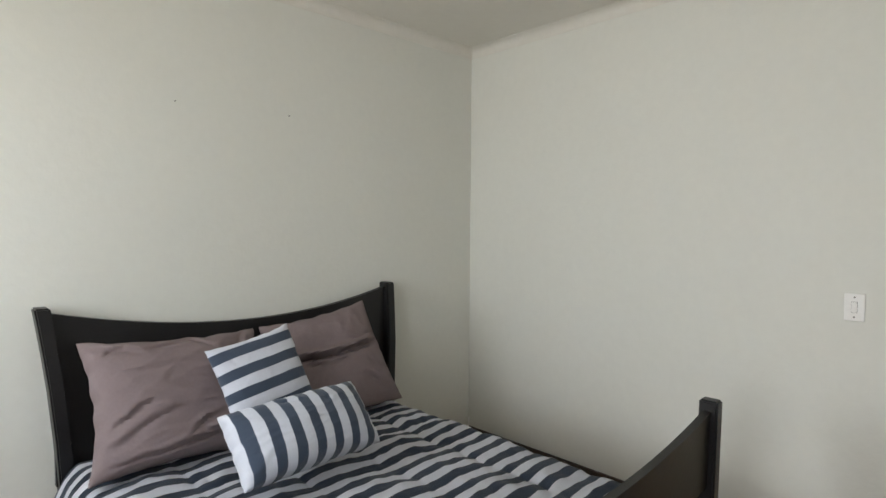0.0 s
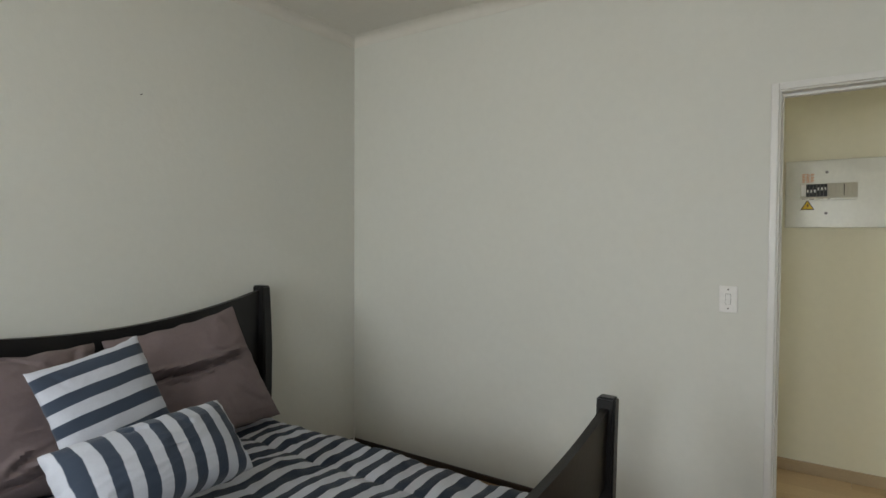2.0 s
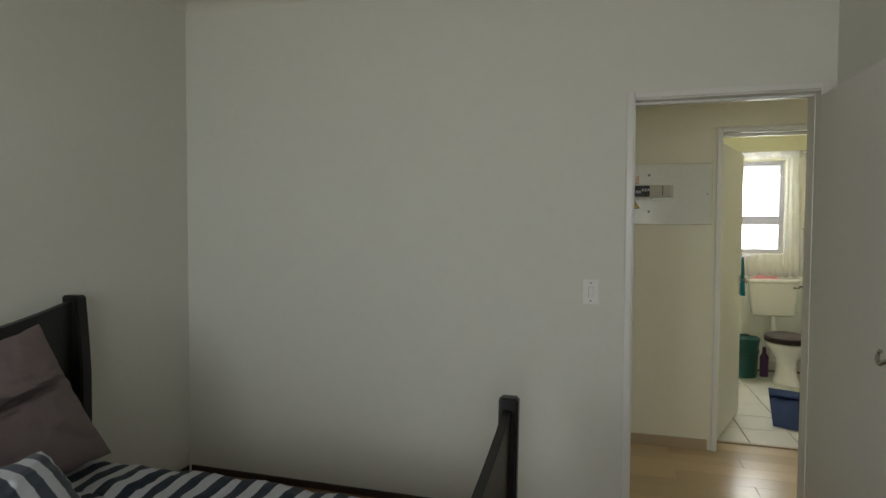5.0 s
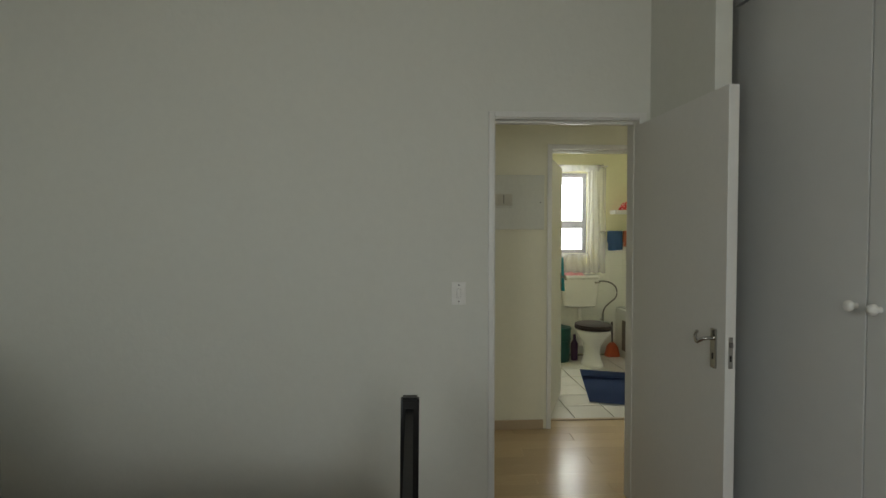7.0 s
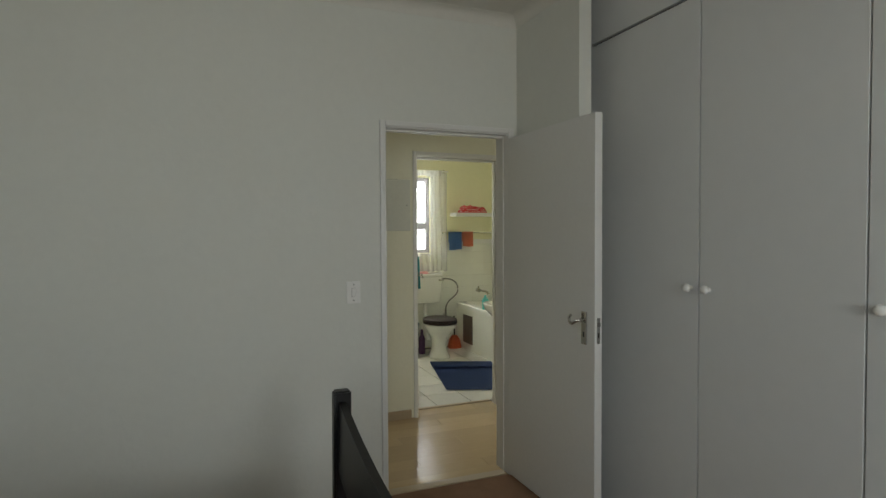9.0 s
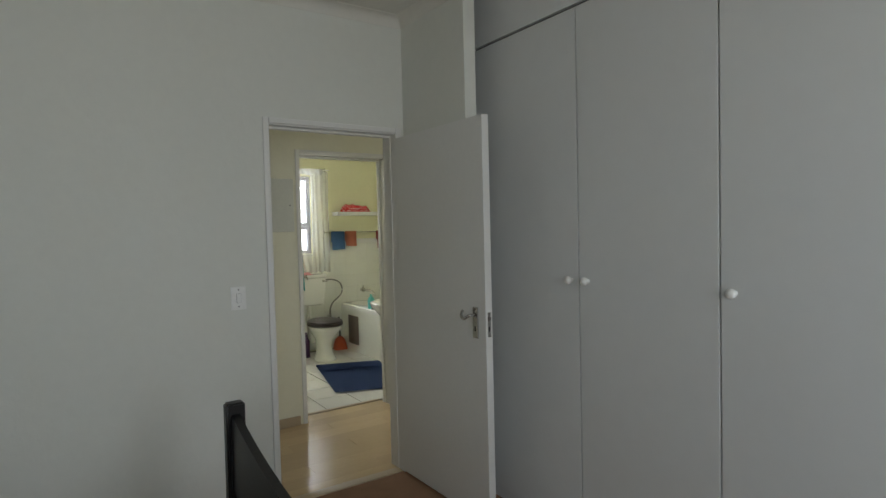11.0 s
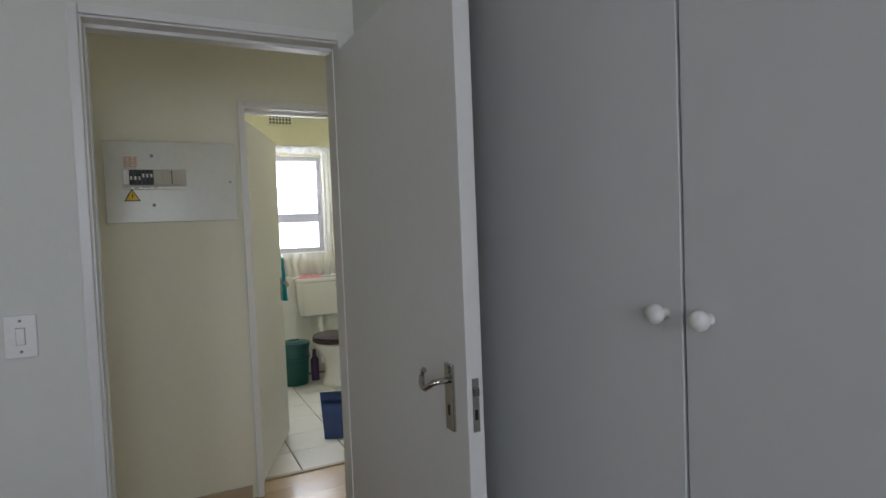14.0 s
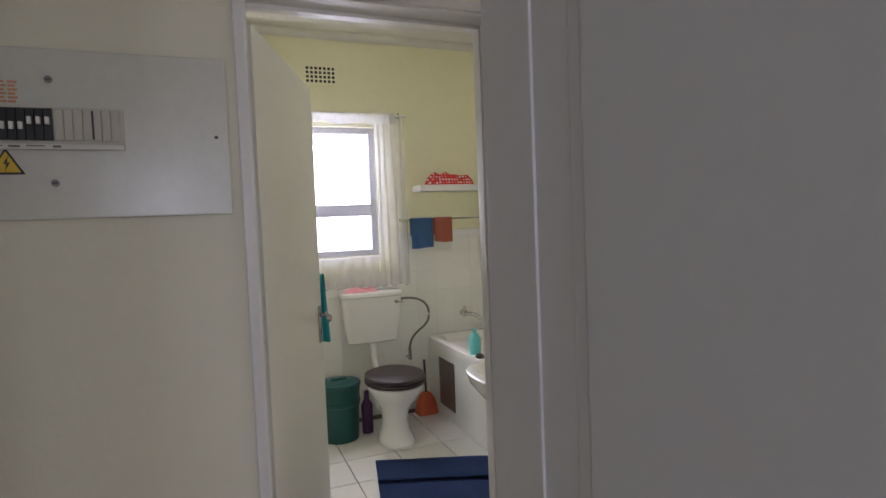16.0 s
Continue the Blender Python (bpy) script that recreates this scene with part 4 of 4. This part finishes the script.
part(tub, "side_panel", boxes((TX0 + 0.01, TX1, TY1 - 0.05, TY1 - 0.012, 0.0, TZ - 0.054), (TX0 + 0.01, TX0 + 0.045, TY0 + 0.01, TY1 - 0.051, 0.0, TZ - 0.054), bevel=0.002), WTILE)
part(tub, "access_plate", boxes((6.30, 6.575, TY1 - 0.012, TY1 - 0.006, 0.09, 0.435), bevel=0.002), STEELP, "dull brown metal access plate")
bm = bm_new()
tube(bm, [(XB - 0.012, -1.83, 0.70), (XB - 0.06, -1.83, 0.70)], 0.026, 16)
tube(bm, bezier((XB - 0.05, -1.83, 0.70), (XB - 0.12, -1.87, 0.70), (XB - 0.17, -1.90, 0.69), (XB - 0.18, -1.91, 0.655)), 0.015, 12)
tube(bm, [(XB - 0.05, -1.83, 0.72), (XB - 0.05, -1.83, 0.755)], 0.010, 10)
part(tub, "tap", bm, CHROME, "chrome wall-mounted bath tap", True)
bm = bm_new()
bx, by = 6.02, -1.562
loft(bm, [oval(bx, by, TZ, 0.028, 0.036, 20, 3), oval(bx, by, TZ + 0.10, 0.03, 0.038, 20, 3), oval(bx, by, TZ + 0.13, 0.022, 0.026, 20, 3), oval(bx, by, TZ + 0.14, 0.013, 0.013, 20), oval(bx, by, TZ + 0.165, 0.013, 0.013, 20)])
solid("shampoo_bottle", bm, BOTTLE, "turquoise plastic bottle on the rim of the bath", "bottle", smooth=True)
folded_cloth("black_sponge", 5.92, -1.548, TZ + 0.0005, 0.06, 0.05, 0.035, BLACK, "small black sponge on the rim of the bath", 8.0, "sponge")

# wash basin on the wall beside the door
basin = base("wash_basin", (XH2, -1.28, 0.6), "white ceramic wall-hung wash basin", "basin")
bm = bm_new()
bcx, bcy = 4.76, -1.25
loft(bm, [oval(bcx - 0.03, bcy, 0.62, 0.10, 0.10, 36), oval(bcx - 0.02, bcy, 0.66, 0.20, 0.20, 36, 2.4), oval(bcx, bcy, 0.74, 0.265, 0.262, 36, 2.6), oval(bcx, bcy, 0.785, 0.278, 0.275, 36, 2.6), oval(bcx, bcy, 0.792, 0.272, 0.268, 36, 2.6),
          oval(bcx + 0.02, bcy, 0.790, 0.225, 0.23, 36, 2.4), oval(bcx + 0.02, bcy, 0.76, 0.205, 0.21, 36, 2.3), oval(bcx + 0.02, bcy, 0.68, 0.12, 0.13, 36)])
box(bm, XH2 + 0.0005, XH2 + 0.10, bcy - 0.22, bcy + 0.22, 0.64, 0.80, 0.012)
part(basin, "bowl", bm, CERAM, smooth=True)
bm = bm_new()
tube(bm, [(XH2 + 0.06, bcy, 0.80), (XH2 + 0.06, bcy, 0.86)] + [(XH2 + 0.10, bcy, 0.89), (XH2 + 0.16, bcy, 0.875)], 0.012)
part(basin, "tap", bm, CHROME, smooth=True)
bm = bm_new()
tube(bm, [(bcx - 0.03, bcy, 0.63), (bcx - 0.03, bcy, 0.42), (XH2 + 0.001, bcy, 0.40)], 0.02)
part(basin, "waste_pipe", bm, PLATE, smooth=True)

# bin, bottle, brush
bin_ob = base("bucket_bin", (6.47, -0.755, 0), "dark teal plastic bucket with a fitted lid", "bin")
cxb, cyb = 6.47, -0.755
bm = bm_new()
loft(bm, [oval(cxb, cyb, 0.0, 0.118, 0.118), oval(cxb, cyb, 0.01, 0.121, 0.121), oval(cxb, cyb, 0.235, 0.132, 0.132), oval(cxb, cyb, 0.24, 0.139, 0.139), oval(cxb, cyb, 0.262, 0.140, 0.140), oval(cxb, cyb, 0.266, 0.134, 0.134), oval(cxb, cyb, 0.355, 0.139, 0.139), oval(cxb, cyb, 0.36, 0.13, 0.13)])
part(bin_ob, "bucket", bm, TEAL, smooth=True)
bm = bm_new()
loft(bm, [oval(cxb, cyb, 0.352, 0.143, 0.143), oval(cxb, cyb, 0.375, 0.147, 0.147), oval(cxb, cyb, 0.384, 0.138, 0.138), oval(cxb, cyb, 0.380, 0.115, 0.115), oval(cxb, cyb, 0.392, 0.10, 0.10), oval(cxb, cyb, 0.396, 0.05, 0.05)])
box(bm, cxb - 0.012, cxb + 0.012, cyb - 0.05, cyb + 0.05, 0.394, 0.412, 0.006)
part(bin_ob, "lid", bm, TEAL, smooth=True)
bm = bm_new()
loft(bm, [oval(6.49, -0.945, 0.0, 0.03, 0.036, 18, 3), oval(6.49, -0.945, 0.19, 0.032, 0.038, 18, 3), oval(6.49, -0.945, 0.23, 0.018, 0.018, 18), oval(6.49, -0.945, 0.29, 0.016, 0.016, 18)])
solid("cleaner_bottle", bm, PURPLE, "dark purple plastic bottle beside the toilet", "bottle", smooth=True)
brush = base("toilet_brush", (6.67, -1.445, 0), "orange plastic toilet brush in its holder", "toilet brush")
bm = bm_new()
loft(bm, [oval(6.67, -1.445, 0.0, 0.07, 0.08, 24, 4), oval(6.67, -1.445, 0.02, 0.07, 0.08, 24, 4), oval(6.67, -1.445, 0.11, 0.055, 0.06, 24, 4), oval(6.67, -1.445, 0.15, 0.036, 0.036, 24), oval(6.67, -1.445, 0.16, 0.022, 0.022, 24)])
part(brush, "holder", bm, ORANP, smooth=True)
bm = bm_new()
tube(bm, [(6.67, -1.445, 0.155), (6.672, -1.44, 0.40)], 0.009)
part(brush, "handle", bm, SEATW, smooth=True)

# teal towel and paper holder behind the open bathroom door
bm = bm_new()
grid = []
for j in range(16):
    row = []
    for i in range(9):
        s, w = i / 8, j / 15
        p = mb @ Vector((0.810 + 0.004 * math.sin(s * 7), -0.016 - 0.018 * w + s * (0.03 + 0.03 * w), 1.22 - 0.30 * w))
        row.append(bm.verts.new(p + Vector((0.012 * math.sin(s * 11 + w * 2), 0, 0))))
    grid.append(row)
for a, b in zip(grid, grid[1:]):
    for i in range(8):
        bm.faces.new((a[i], a[i + 1], b[i + 1], b[i]))
bmesh.ops.solidify(bm, geom=bm.faces[:], thickness=0.006)
solid("teal_towel", bm, TEALC, "teal towel hanging over the edge of the bathroom door", "towel", smooth=True)

# bath mat, its far end folded over
A, B, D = Vector((5.95, -0.85)), Vector((5.71, -1.47)), Vector((4.90, -0.62))
C = B + (D - A)
bm = bm_new()
grid = []
prof = [(0.255, 0.030), (0.250, 0.034), (0.20, 0.034), (0.10, 0.033), (0.03, 0.034), (0.006, 0.029), (0.0, 0.02), (0.006, 0.010), (0.03, 0.009)] + [(0.03 + 0.97 * k / 14, 0.010) for k in range(1, 15)]
for s in [i / 20 for i in range(21)]:
    grid.append([bm.verts.new((*((A + (B - A) * s) + (D - A) * q), z + 0.003 * noise.noise((s * 4, q * 5, z * 90)))) for q, z in prof])
for a, b in zip(grid, grid[1:]):
    for i in range(len(prof) - 1):
        bm.faces.new((a[i], a[i + 1], b[i + 1], b[i]))
bmesh.ops.solidify(bm, geom=bm.faces[:], thickness=0.008)
solid("bath_mat", bm, BLUE, "navy blue bath mat with its end folded over", "bath mat", smooth=True)

# ---- pieces of floors and walls ----
def piece_mesh(name, sx, sy, sz, mat, bevel):
    return mesh_of(name, box(bm_new(), -sx / 2, sx / 2, -sy / 2, sy / 2, -sz, 0, bevel), mat)


def lay(parent, name, me, m):
    ob = new(name, me)
    ob.parent = parent
    ob.matrix_basis = m
    return ob


plank = piece_mesh("plank", 0.1335, 1.1975, 0.011, LAMI, 0.0005)
for i in range(10):
    x = XE + 0.087 + i * 0.134
    for k in range(-2, 2):
        yc = k * 1.198 + (i % 3) * 0.4 - 0.05
        y0, y1 = max(-2.19, yc - 0.5975), min(0.555, yc + 0.5975)
        if y1 - y0 < 0.1 or x > XH2 + 0.0:
            continue
        if y1 - y0 < 1.19:
            me = piece_mesh("plank", 0.1335, y1 - y0, 0.011, LAMI, 0.0005)
        else:
            me = plank
        lay(floor_hall, "plank", me, Matrix.Translation((x, (y0 + y1) / 2, 0.0)))
TS = 0.315
tile = piece_mesh("tile", TS - 0.006, TS - 0.006, 0.012, TILE, 0.002)
for i in range(8):
    for k in range(9):
        x, y = XH2 + 0.068 + TS * (i + 0.5), -0.385 + TS * (k - 6 + 0.5)
        if x + TS / 2 > XB + 0.06 or y - TS / 2 < YB0 - 0.1 or y > YB1:
            continue
        lay(floor_bath, "tile", tile, Matrix.Translation((x, y, 0.0005 * ((i * 7 + k * 3) % 3))))
WT = 0.15
wtile = piece_mesh("tile", WT - 0.0008, WT - 0.0008, 0.010, WTILE, 0.0005)
turn = Matrix.Rotation(radians(-90), 4, "Y")
for k in range(18):
    for j in range(9):
        y, z = YB0 + WT * (k + 0.5), 0.002 + WT * (j + 0.5)
        if z + WT / 2 > BWZ0 - 0.02 and y + WT / 2 > BWY0 - 0.01 and y - WT / 2 < BWY1 + 0.01:
            continue
        lay(wall_be, "tile", wtile, Matrix.Translation((XB - 0.011, y, z)) @ turn)
